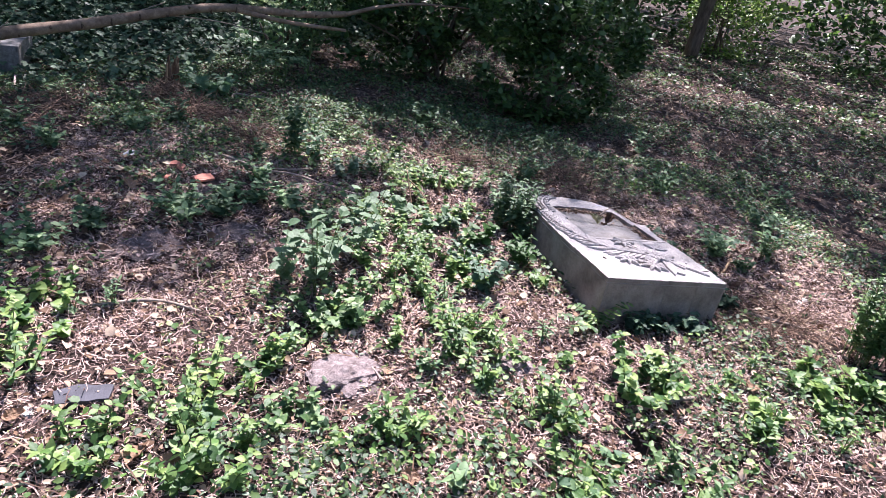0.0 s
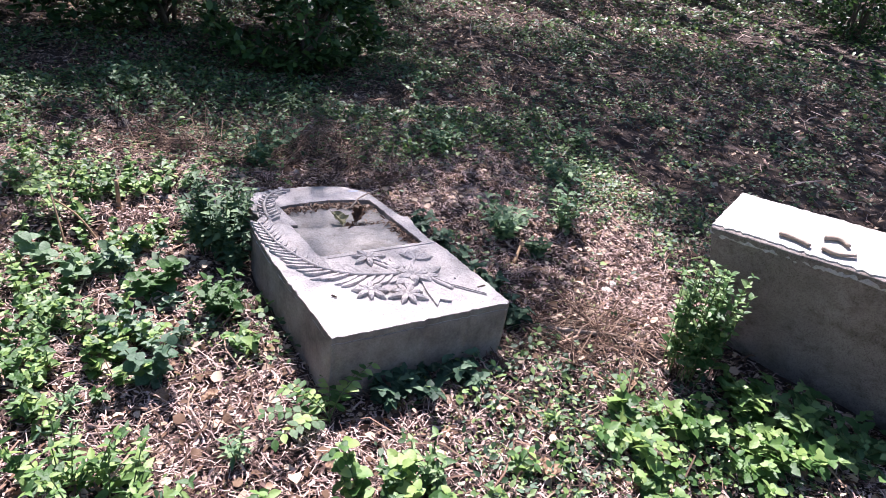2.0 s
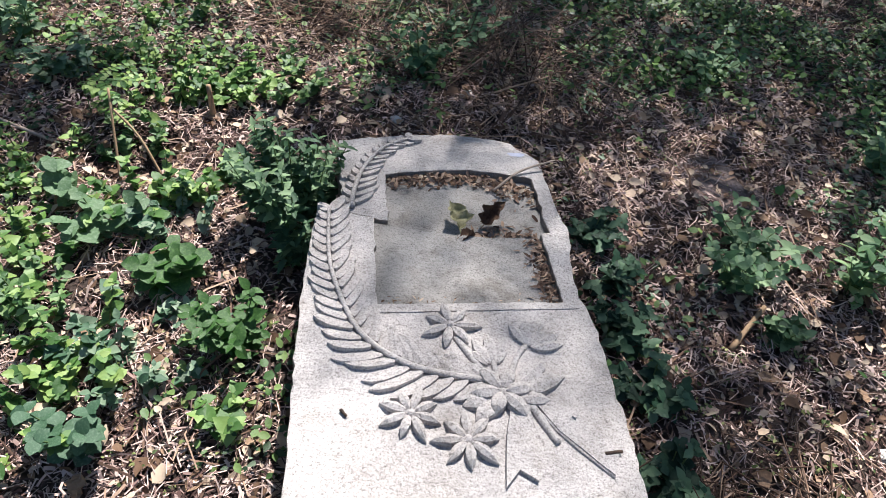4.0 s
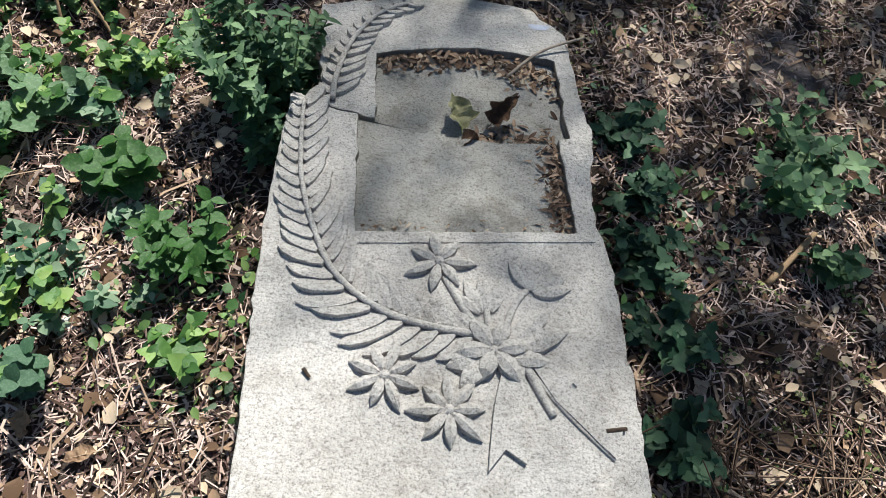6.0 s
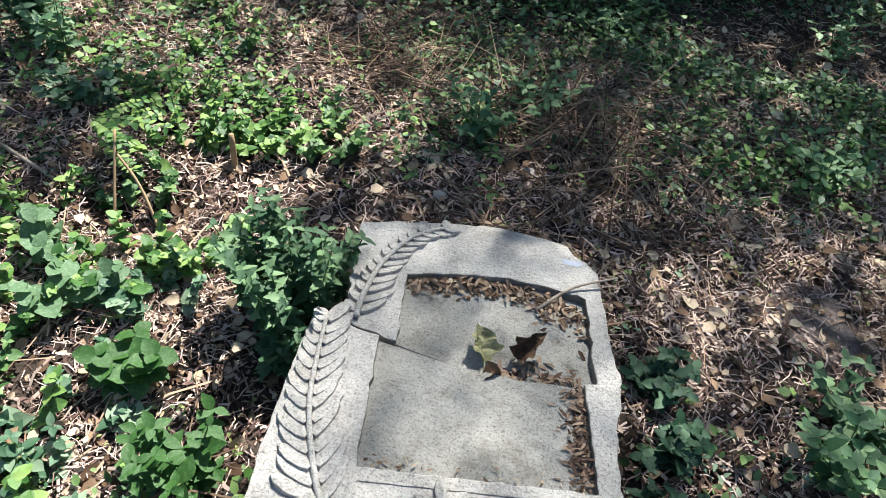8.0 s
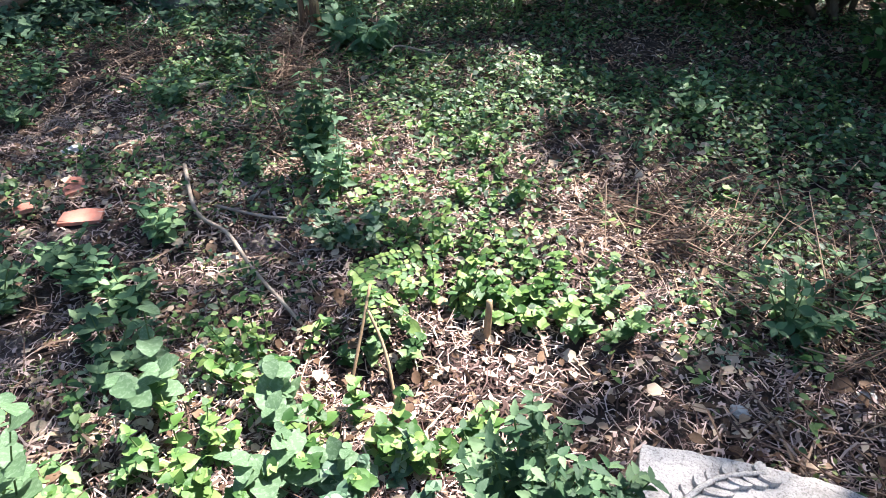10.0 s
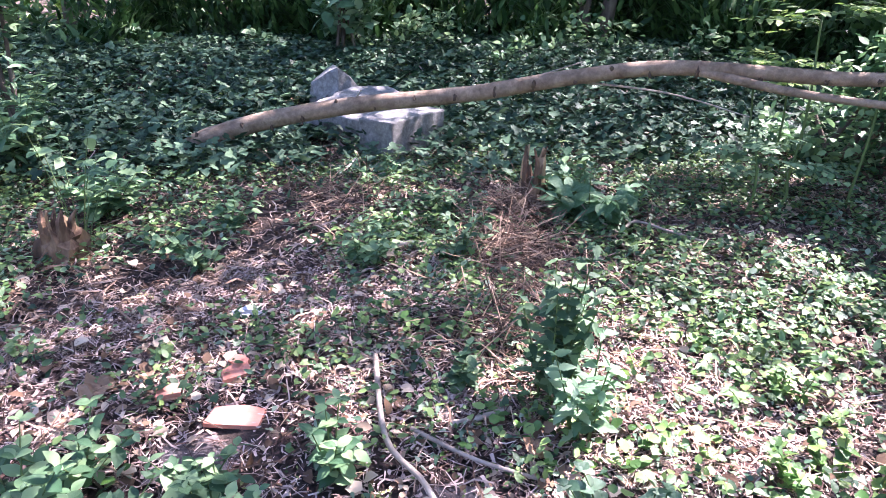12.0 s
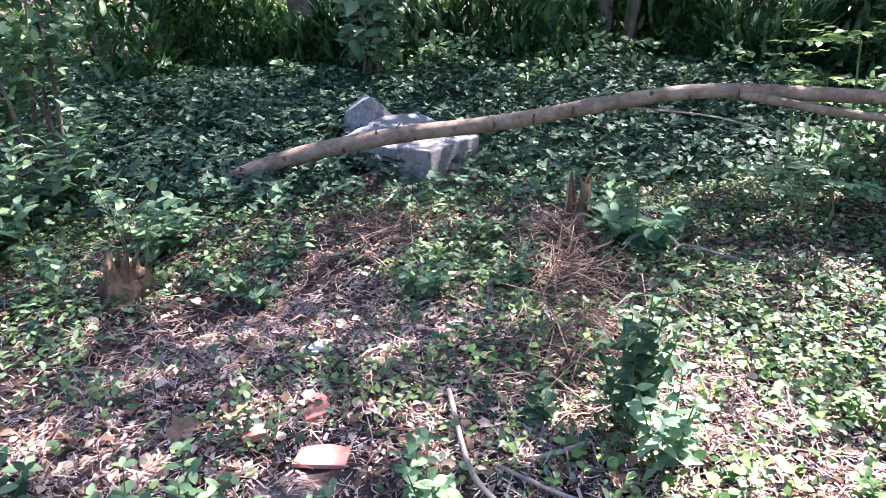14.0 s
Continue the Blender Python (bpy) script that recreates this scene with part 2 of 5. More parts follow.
def height(x, y):
    """The ground: flat with small bumps, rising to an ivy bank towards the hedge."""
    x, y = np.asarray(x, float), np.asarray(y, float)
    d = -0.8 * x + 0.6 * y
    near = np.exp(-((x / 14) ** 2 + (y / 14) ** 2))
    z = 0.22 * smooth(5.6, 8.5, d) + near * 0.018 * waves(x, y) + near * 0.010 * waves(x * 4.1, y * 4.1, 1.3)
    for hx, hy, r, dep in HOLES:
        z = z - dep * np.exp(-(((x - hx) ** 2 + (y - hy) ** 2) / r ** 2) ** 2)
    return z


def hz(x, y):
    return float(height(x, y))


def mesh_arrays(name, verts, faces):
    """A mesh from numpy arrays, all faces with the same number of corners."""
    me = bpy.data.meshes.new(name)
    verts, faces = np.asarray(verts, np.float32), np.asarray(faces, np.int32)
    n, k = faces.shape
    me.vertices.add(len(verts))
    me.vertices.foreach_set("co", verts.ravel())
    me.loops.add(n * k)
    me.loops.foreach_set("vertex_index", faces.ravel())
    me.polygons.add(n)
    me.polygons.foreach_set("loop_start", np.arange(0, n * k, k, dtype=np.int32))
    me.update(calc_edges=True)
    return me


def thing(name, me, mat, label="", category="", group="", kind=""):
    ob = new(name, me)
    if mat:
        me.materials.append(mat)
    return tagged(ob, label, category, group, kind)


def empty(name, x, y, z, label, category, group="", rz=0.0):
    ob = new(name)
    ob.empty_display_size = 0.1
    ob.matrix_world = pose(x, y, z, 0, 0, rz)
    return tagged(ob, label, category, group)


def under(ob, parent):
    """Makes ob a part of parent; ob's own coordinates count from the parent."""
    ob.parent = parent
    return ob


def part(name, bm, mat, parent, label="", flat=True):
    me = bpy.data.meshes.new(name)
    bmesh.ops.recalc_face_normals(bm, faces=bm.faces[:])
    bm.to_mesh(me)
    bm.free()
    me.materials.append(mat)
    if not flat:
        me.polygons.foreach_set("use_smooth", [True] * len(me.polygons))
    ob = under(new(name, me), parent)
    if label:
        tagged(ob, label)
    return ob


# ---------------------------------------------------------------- ground sheet
def axis(lo, hi, step):
    inner = np.arange(lo, hi + 1e-6, step)
    out = np.geomspace(step, 500, 40)
    return np.concatenate([lo - np.cumsum(out)[::-1], inner, hi + np.cumsum(out)])


gx, gy = axis(-10, 5, 0.05), axis(-3, 10, 0.05)
GX, GY = np.meshgrid(gx, gy)
gv = np.stack([GX.ravel(), GY.ravel(), height(GX, GY).ravel()], 1)
ni, nj = len(gx), len(gy)
idx = np.arange(ni * nj).reshape(nj, ni)
gf = np.stack([idx[:-1, :-1].ravel(), idx[:-1, 1:].ravel(), idx[1:, 1:].ravel(), idx[1:, :-1].ravel()], 1)
ground_me = mesh_arrays("ground", gv, gf)
ground_me.polygons.foreach_set("use_smooth", [True] * len(ground_me.polygons))
ground = thing("ground", ground_me, M_GROUND, "brown woodland soil with dry humus", "ground", kind="structure")


# ---------------------------------------------------------------- leaf and litter scatter
def leaf_shape(kind):
    """Half outline (along, across) of a leaf of length 1, with its fold."""
    return {
        "oval": [(0.0, 0.0), (0.25, 0.26), (0.6, 0.28), (1.0, 0.0)],
        "lance": [(0.0, 0.0), (0.25, 0.13), (0.6, 0.12), (1.0, 0.0)],
        "round": [(0.0, 0.0), (0.15, 0.38), (0.65, 0.42), (1.0, 0.0)],
        "heart": [(0.05, 0.0), (-0.1, 0.33), (0.4, 0.42), (1.0, 0.0)],
        "ivy": [(0.1, 0.0), (-0.12, 0.22), (0.12, 0.5), (0.38, 0.24), (0.62, 0.3), (1.0, 0.0)],
        "lobed": [(0.03, 0.0), (-0.06, 0.26), (0.14, 0.44), (0.32, 0.41), (0.5, 0.43), (0.66, 0.33), (0.82, 0.24), (1.0, 0.0)],
        "serrate": [(0.0, 0.0), (0.1, 0.22), (0.2, 0.2), (0.3, 0.28), (0.42, 0.22), (0.52, 0.24), (0.64, 0.15), (0.75, 0.15), (1.0, 0.0)],
    }[kind]


def refined(h):
    """The outline with a point more between each two, rounded."""
    out = [h[0]]
    p = [h[0]] + list(h) + [h[-1]]
    for i in range(1, len(p) - 2):
        a, b, c, d = p[i - 1], p[i], p[i + 1], p[i + 2]
        out.append(tuple((-a[k] + 9 * b[k] + 9 * c[k] - d[k]) / 16 for k in (0, 1)))
        out.append(c)
    return out[:-1] if out[-1] == out[-2] else out


def unit_leaf(kind, fold=0.18, droop=0.15, fine=False):
    """Vertices and triangles of one leaf, along +y, facing +z."""
    h = refined(leaf_shape(kind)) if fine else leaf_shape(kind)
    mid = [(0, u, -droop * u * u) for u in (h[0][0], 0.45, 1.0)]
    right = [(w, u, fold * w - droop * u * u) for u, w in h[1:-1]]
    left = [(-w, u, fold * w - droop * u * u) for u, w in h[1:-1]]
    v = mid + right + left
    k = len(right)
    f = []
    for base, flip in ((3, False), (3 + k, True)):
        chain = [0] + list(range(base, base + k)) + [2]
        for a, b in zip(chain[:-1], chain[1:]):
            f.append((1, b, a) if flip else (1, a, b))
    return np.array(v, float), np.array(f, int)


def turns(az, tilt, spin):
    """Rotation matrices: spin about the leaf's own axis, raise the tip by tilt, then turn by az."""
    n = len(az)
    ca, sa, ct, st, cs, ss = np.cos(az), np.sin(az), np.cos(tilt), np.sin(tilt), np.cos(spin), np.sin(spin)
    Y = np.zeros((n, 3, 3)); Y[:, 0, 0] = cs; Y[:, 0, 2] = ss; Y[:, 1, 1] = 1; Y[:, 2, 0] = -ss; Y[:, 2, 2] = cs
    X = np.zeros((n, 3, 3)); X[:, 0, 0] = 1; X[:, 1, 1] = ct; X[:, 1, 2] = -st; X[:, 2, 1] = st; X[:, 2, 2] = ct
    Z = np.zeros((n, 3, 3)); Z[:, 0, 0] = ca; Z[:, 0, 1] = -sa; Z[:, 1, 0] = sa; Z[:, 1, 1] = ca; Z[:, 2, 2] = 1
    return Z @ X @ Y


def leaf_mesh(name, pos, az, tilt, spin, size, kind, fold=0.18, droop=0.15, fine=False):
    v, f = unit_leaf(kind, fold, droop, fine)
    R = turns(np.asarray(az), np.asarray(tilt), np.asarray(spin))
    allv = np.einsum("nij,kj->nki", R, v) * np.asarray(size)[:, None, None] + np.asarray(pos)[:, None, :]
    allf = f[None] + (np.arange(len(pos)) * len(v))[:, None, None]
    me = mesh_arrays(name, allv.reshape(-1, 3), allf.reshape(-1, 3))
    me.polygons.foreach_set("use_smooth", [True] * len(me.polygons))
    return me


rs = np.random.RandomState(11)
# the two slabs' footprints, kept free of litter and plants
def free(x, y):
    u = (x - 0.087) * 0.996 + (y - 0.085) * 0.073
    v = -(x - 0.087) * 0.076 + (y - 0.085) * 0.995
    a = (u > np.where(v > 0.95, 0.09, -0.01)) & (u < 0.79) & (v > -0.02) & (v < 1.41)
    s = (x - 1.83) * 0.25 - (y + 0.046) * 0.96
    w = (x - 1.83) * 0.96 + (y + 0.046) * 0.25
    b = (s > -0.03) & (s < 0.92) & (w > 0.0) & (w < 0.35)
    c = (np.hypot(x + 0.06, y + 0.81) < 0.07)
    d = (np.hypot(x + 1.98, y - 1.60) < 0.075)
    return ~(a | b | c | d)


def strewn(n, x0, x1, y0, y1, density=None):
    x, y = rs.uniform(x0, x1, n), rs.uniform(y0, y1, n)
    keep = free(x, y)
    if density is not None:
        keep &= rs.uniform(0, 1, n) < density(x, y)
    return x[keep], y[keep]


SOIL = [(-1.85, 0.95, 0.27), (-1.37, 1.83, 0.13), (-1.95, 1.5, 0.12), (1.47, 1.49, 0.2), (-1.2, -0.36, 0.17), (1.12, -1.16, 0.2), (-2.2, 0.75, 0.2)]


def bare(x, y):
    v = np.zeros_like(x)
    for sx, sy, r in SOIL:
        v = np.maximum(v, np.exp(-(((x - sx) ** 2 + (y - sy) ** 2) / r ** 2) ** 1.5))
    return v


def green(x, y):
    """Share of the ground under low plants."""
    far = smooth(1.2, 2.8, y)
    left = smooth(-0.6, -2.0, x) * smooth(0.6, 1.6, y)
    v = -0.04 + 0.12 * smooth(0.3, 1.2, y) + (0.44 - 0.10 * smooth(-0.9, -1.5, x)) * far + 0.2 * left + 0.55 * waves(x * 1.5, y * 1.5, 0.7)
    for px, py, r, a in ((-0.75, 1.0, 0.5, 0.5), (-0.45, 1.95, 0.4, 0.5), (-1.3, 0.2, 0.4, 0.4), (1.3, -0.55, 0.35, 0.4), (-1.8, 1.3, 0.4, 0.25),
                         (-0.9, 2.1, 0.4, 0.4), (1.42, 1.05, 0.3, 0.3), (0.95, 0.8, 0.2, 0.5), (-2.0, 1.2, 0.5, 0.3)):
        v = v + a * np.exp(-((x - px) ** 2 + (y - py) ** 2) / r ** 2)
    for px, py, r, a in ((-2.19, 3.12, 0.35, 0.9), (-0.1, 1.65, 0.4, 0.5), (-0.25, 0.9, 0.2, 0.4), (1.35, 0.2, 0.45, 0.4), (-3.2, 3.0, 0.5, 0.5), (-2.0, 1.62, 0.2, 0.6), (-1.75, 2.55, 0.3, 0.4)):
        v = v - a * np.exp(-((x - px) ** 2 + (y - py) ** 2) / r ** 2)
    return np.clip(v - bare(x, y), 0.02, 0.95)


def straw(name, n, box, lmin, lmax, wid, mat, label, density=None, zlift=0.02, tiltmax=0.25):
    """Dry stalks and shreds: bent two-piece strips lying on the ground."""
    x, y = strewn(n, *box, density)
    n = len(x)
    L = rs.uniform(lmin, lmax, n) * rs.uniform(0.4, 1, n)
    W = wid * rs.uniform(0.5, 1.4, n)
    az, tl = rs.uniform(0, 6.283, n), rs.normal(0, tiltmax, n)
    bend = rs.normal(0, 0.14, n)
    unit = np.array([(-.5, -.5, 0), (.5, -.5, 0), (-.5, 0, 0), (.5, 0, 0), (-.5, .5, 0), (.5, .5, 0)])
    v = np.repeat(unit[None], n, 0)
    loc = v * np.stack([W, L, np.ones(n)], 1)[:, None, :]
    loc[:, 2:4, 0] += (bend * L)[:, None]
    loc[:, 2:4, 2] += (np.abs(bend) * L * 0.4)[:, None]
    R = turns(az, tl, rs.normal(0, 0.5, n))
    loc = np.einsum("nij,nkj->nki", R, loc)
    loc += np.stack([x, y, height(x, y) + np.abs(np.sin(tl)) * L * 0.35 + rs.uniform(0.002, zlift, n)], 1)[:, None, :]
    f = np.array([(0, 1, 3, 2), (2, 3, 5, 4)])
    faces = (f[None] + (np.arange(n) * 6)[:, None, None]).reshape(-1, 4)
    return thing(name, mesh_arrays(name, loc.reshape(-1, 3), faces), mat, label, "litter", kind="stuff")


NEAR = (-2.9, 2.9, -1.9, 3.0)
LEFT_SIDE = (-5.4, -2.6, 0.2, 5.2)
BACK = (-2.9, 2.9, 2.8, 5.6)
FAR = (-6.5, 9.0, -4.5, 11.0)
BEYOND = (-9.0, 16.0, -8.0, 16.0)
sparse = lambda x, y: (1 - 0.5 * bare(x, y)) * np.clip(0.9 + 0.45 * waves(x * 2.2, y * 2.2, 2.1), 0.55, 1)
edge = lambda x, y: (smooth(-1.9, -1.3, y + 0.25 * waves(x * 1.5, y * 1.5, 3.0)) * smooth(2.9, 2.3, x + 0.25 * waves(x * 1.5, y * 1.5, 4.0))
                     * np.maximum(smooth(-2.9, -2.65, x + 0.15 * waves(x * 2, y * 2, 5.0)), smooth(0.1, 0.5, y)))
near_sparse = lambda x, y: sparse(x, y) * edge(x, y)
straw("straw_litter", 150000, NEAR, 0.015, 0.10, 0.0029, M_STRAW, "pale dry straw and shredded stalks strewn on soil", near_sparse)
straw("straw_litter", 60000, FAR, 0.03, 0.15, 0.005, M_STRAW_SHADED, "dry straw strewn under the trees, shade put into its colour", sparse)
straw("straw_litter", 26000, BEYOND, 0.08, 0.30, 0.012, M_STRAW, "pale dry straw on the open woodland floor", lambda x, y: smooth(3.5, 5.5, np.hypot(x, y - 2)))
straw("bark_chips", 70000, NEAR, 0.010, 0.045, 0.0075, M_STRAW, "short dry chips and leaf shreds on the soil", near_sparse, 0.018, 0.35)
straw("bark_chips", 26000, FAR, 0.02, 0.06, 0.011, M_TWIG, "brown chips and leaf shreds under the trees", sparse, 0.02, 0.35)
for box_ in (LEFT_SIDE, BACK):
    straw("straw_litter", 26000, box_, 0.02, 0.11, 0.0036, M_STRAW_SHADED, "dry straw and stalks with shade put into their colour", sparse)
    straw("bark_chips", 22000, box_, 0.012, 0.05, 0.009, M_TWIG, "short brown chips and leaf shreds in the shade", sparse, 0.018, 0.35)
straw("twig_litter", 7000, (-4, 3.2, -1.9, 5), 0.06, 0.30, 0.005, M_TWIG, "brown broken twigs scattered on the ground", sparse, 0.03, 0.15)
x, y = strewn(26000, *NEAR, near_sparse)
n = len(x)
thing("dry_leaf_litter", leaf_mesh("dry_leaf_litter", np.stack([x, y, height(x, y) + rs.uniform(0.004, 0.03, n)], 1), rs.uniform(0, 6.28, n), rs.normal(0, 0.35, n),
      rs.normal(0, 0.5, n), rs.uniform(0.010, 0.034, n) * rs.choice([1, 1, 1, 1.6], n), "oval", 0.35, 0.3), M_DRYLEAF, "curled brown dry leaves lying on the ground", "litter", kind="stuff")
x, y = strewn(34000, *FAR, sparse)
n = len(x)
thing("dry_leaf_litter", leaf_mesh("dry_leaf_litter", np.stack([x, y, height(x, y) + rs.uniform(0.004, 0.03, n)], 1), rs.uniform(0, 6.28, n), rs.normal(0, 0.35, n),
      rs.normal(0, 0.5, n), rs.uniform(0.018, 0.05, n), "round", 0.35, 0.3), M_DRYLEAF, "curled brown dry leaves under the trees", "litter", kind="stuff")


def cover(name, n, box, smin, smax, kind, mat, label, dens, top=0.07, category="ground cover"):
    """Low leaves standing in small tufts."""
    x, y = strewn(n, *box, dens)
    k = 6
    X = np.repeat(x, k) + rs.normal(0, smax * 0.8, len(x) * k)
    Y = np.repeat(y, k) + rs.normal(0, smax * 0.8, len(x) * k)
    ok = free(X, Y)
    X, Y = X[ok], Y[ok]
    m = len(X)
    me = leaf_mesh(name, np.stack([X, Y, height(X, Y) + rs.uniform(0.008, top, m)], 1), rs.uniform(0, 6.28, m), rs.normal(0.15, 0.4, m),
                   rs.normal(0, 0.35, m), rs.uniform(smin, smax, m), kind)
    return thing(name, me, mat, label, category, kind="stuff")


mid_far = lambda x, y: smooth(1.0, 2.2, np.hypot(x + 0.2, y - 0.3) - 1.0)
cover("ground_cover", 9500, NEAR, 0.014, 0.038, "oval", M_COVER, "low dark green creeping plants on the soil", green)
cover("ground_cover", 3600, NEAR, 0.012, 0.03, "serrate", M_GREY, "low grey green toothed seedlings on the soil", green, 0.05)
cover("ground_cover", 3800, NEAR, 0.018, 0.04, "round", M_COVER2, "bright green small-leaved creeping plants", lambda x, y: green(x, y) * np.clip(0.4 + 1.2 * waves(x * 2, y * 2, 5.0), 0, 1))
cover("ground_cover", 6500, NEAR, 0.007, 0.017, "oval", M_MOSS, "tiny yellow green sprouts among the litter", lambda x, y: np.clip(0.25 + 0.9 * waves(x * 2.6, y * 2.6, 9.0), 0.03, 0.9), 0.03)
cover("ground_cover", 34000, FAR, 0.018, 0.036, "heart", M_COVER, "dark green low plants under the trees", lambda x, y: green(x, y) * mid_far(x, y) * smooth(10.5, 6.5, np.hypot(x, y)))
cover("ground_cover", 9000, FAR, 0.02, 0.045, "oval", M_GREY, "grey green low plants under the trees", lambda x, y: green(x, y) * mid_far(x, y) * smooth(10.5, 6.5, np.hypot(x, y)))
for box_ in (LEFT_SIDE, BACK):
    cover("ground_cover", 4200, box_, 0.018, 0.042, "oval", M_COVER, "low dark green creeping plants in the shade", green)
    cover("ground_cover", 1500, box_, 0.02, 0.05, "serrate", M_THISTLE, "low fresh green seedlings in the shade", green)
cover("ground_cover", 16000, BEYOND, 0.06, 0.11, "oval", M_COVER, "low green plants on the far woodland floor", lambda x, y: 0.7 * np.clip(green(x, y) + 0.2, 0, 1) * smooth(6.0, 8.5, np.hypot(x, y - 1)))
ivy_here = lambda x, y: smooth(4.6, 5.6, -0.8 * x + 0.6 * y + 0.35 * waves(x, y, 4.0))
cover("ivy_carpet", 19000, (-11, 0, 1.0, 10.5), 0.045, 0.085, "ivy", M_IVY, "dense dark green ivy covering the bank", ivy_here, 0.16, "ivy")

# ---------------------------------------------------------------- tubes and lumps
def tube_bm(points, radii, sides=7, wob=0.0, seed=0):
    bm = bmesh.new()
    r_ = random.Random(seed)
    pts = [Vector(p) for p in points]
    rings = []
    for i, p in enumerate(pts):
        d = (pts[min(i + 1, len(pts) - 1)] - pts[max(i - 1, 0)]).normalized()
        a = d.orthogonal().normalized() if i == 0 else (rings[-1][1] - d * rings[-1][1].dot(d)).normalized()
        b = d.cross(a)
        ring = [bm.verts.new(p + (a * math.cos(t) + b * math.sin(t)) * radii[i] * (1 + r_.uniform(-wob, wob)))
                for t in (2 * math.pi * k / sides for k in range(sides))]
        rings.append((ring, a))
    for (r0, _), (r1, _) in zip(rings[:-1], rings[1:]):
        for k in range(sides):
            bm.faces.new((r0[k], r0[(k + 1) % sides], r1[(k + 1) % sides], r1[k]))
    bm.faces.new(rings[0][0][::-1])
    bm.faces.new(rings[-1][0])
    return bm


def smooth_path(points, n):
    """A soft curve through the points."""
    p = [Vector(q) for q in points]
    p = [p[0] * 2 - p[1]] + p + [p[-1] * 2 - p[-2]]
    out = []
    segs = len(p) - 3
    for s in range(segs):
        a, b, c, d = p[s:s + 4]
        for k in range(n):
            t = k / n
            out.append(0.5 * ((2 * b) + (c - a) * t + (2 * a - 5 * b + 4 * c - d) * t * t + (3 * b - a - 3 * c + d) * t ** 3))
    out.append(p[-2])
    return out


def taper(n, r0, r1):
    return [r0 + (r1 - r0) * i / (n - 1) for i in range(n)]


def tube_thing(name, points, r0, r1, mat, label, category, sides=7, wob=0.08, n=5, group=""):
    pts = smooth_path(points, n)
    bm = tube_bm(pts, taper(len(pts), r0, r1), sides, wob)
    me = bpy.data.meshes.new(name)
    bm.to_mesh(me)
    bm.free()
    me.polygons.foreach_set("use_smooth", [True] * len(me.polygons))
    return thing(name, me, mat, label, category, group)


def lump_bm(sx, sy, sz, seed, rough=0.25, sub=4, flatten=0.0):
    bm = bmesh.new()
    bmesh.ops.create_icosphere(bm, subdivisions=sub, radius=1.0)
    o = Vector((seed * 3.7, seed * 1.3, seed * 5.1))
    for v in bm.verts:
        k = 1 + rough * noise.noise(v.co * 1.3 + o) + rough * 0.5 * noise.noise(v.co * 3.7 + o) + rough * 0.35 * noise.noise(v.co * 9.0 + o)
        v.co = Vector((v.co.x * k * sx, v.co.y * k * sy, v.co.z * k * sz))
    return bm


def lump_thing(name, x, y, z, s, mat, label, category, seed=1, rough=0.25, rz=0, group=""):
    bm = lump_bm(*s, seed, rough)
    me = bpy.data.meshes.new(name)
    bm.to_mesh(me)
    bm.free()
    ob = thing(name, me, mat, label, category, group)
    ob.matrix_world = pose(x, y, z, 0, 0, rz)
    return ob


# ---------------------------------------------------------------- carved gravestone lying on its back, broken in two
GRAVE = Matrix(((0.99626, -0.07619, 0.04064, 0.087), (0.07345, 0.99517, 0.06511, 0.085), (-0.04541, -0.06188, 0.99705, 0.286), (0, 0, 0, 1)))
grave = empty("gravestone", 0, 0, 0, "toppled sandstone gravestone with carved palm frond, broken across", "gravestone")
grave.matrix_world = GRAVE


def ragged(points, step=0.022, amount=0.003, seed=0, closed=True):
    """Outline with extra points, worn a little in and out."""
    r_ = random.Random(seed)
    out = []
    n = len(points) if closed else len(points) - 1
    for i in range(n):
        a, b = Vector(points[i]), Vector(points[(i + 1) % len(points)])
        k = max(1, int((b - a).length / step))
        nrm = Vector((-(b - a).y, (b - a).x)).normalized() if (b - a).length > 0 else Vector((0, 0))
        for j in range(k):
            p = a.lerp(b, j / k)
            out.append(p + nrm * (r_.gauss(0, amount) if j else 0))
    return out


def prism_bm(points, w0, w1, taper_in=0.0):
    bm = bmesh.new()
    c = sum((Vector(p) for p in points), Vector((0, 0))) / len(points)
    low = [bm.verts.new((p[0] + (c.x - p[0]) * taper_in, p[1] + (c.y - p[1]) * taper_in, w0)) for p in points]
    up = [bm.verts.new((p[0], p[1], w1)) for p in points]
    n = len(points)
    bm.faces.new(up)
    bm.faces.new(low[::-1])
    for i in range(n):
        bm.faces.new((low[i], low[(i + 1) % n], up[(i + 1) % n], up[i]))
    return bm


def join_bm(a, b):
    me = bpy.data.meshes.new("tmp")
    b.to_mesh(me)
    b.free()
    a.from_mesh(me)
    bpy.data.meshes.remove(me)
    return a


def dirty_shaded_sides(ob, mat):
    """Second, darker material on the faces that do not look up: dirt and painted shade."""
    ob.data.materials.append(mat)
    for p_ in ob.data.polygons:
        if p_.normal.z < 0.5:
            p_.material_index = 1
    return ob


def worn(ob, width=0.005):
    m = ob.modifiers.new("worn_edges", "BEVEL")
    m.width, m.segments, m.limit_method, m.angle_limit = width, 2, "ANGLE", radians(50)
    return ob


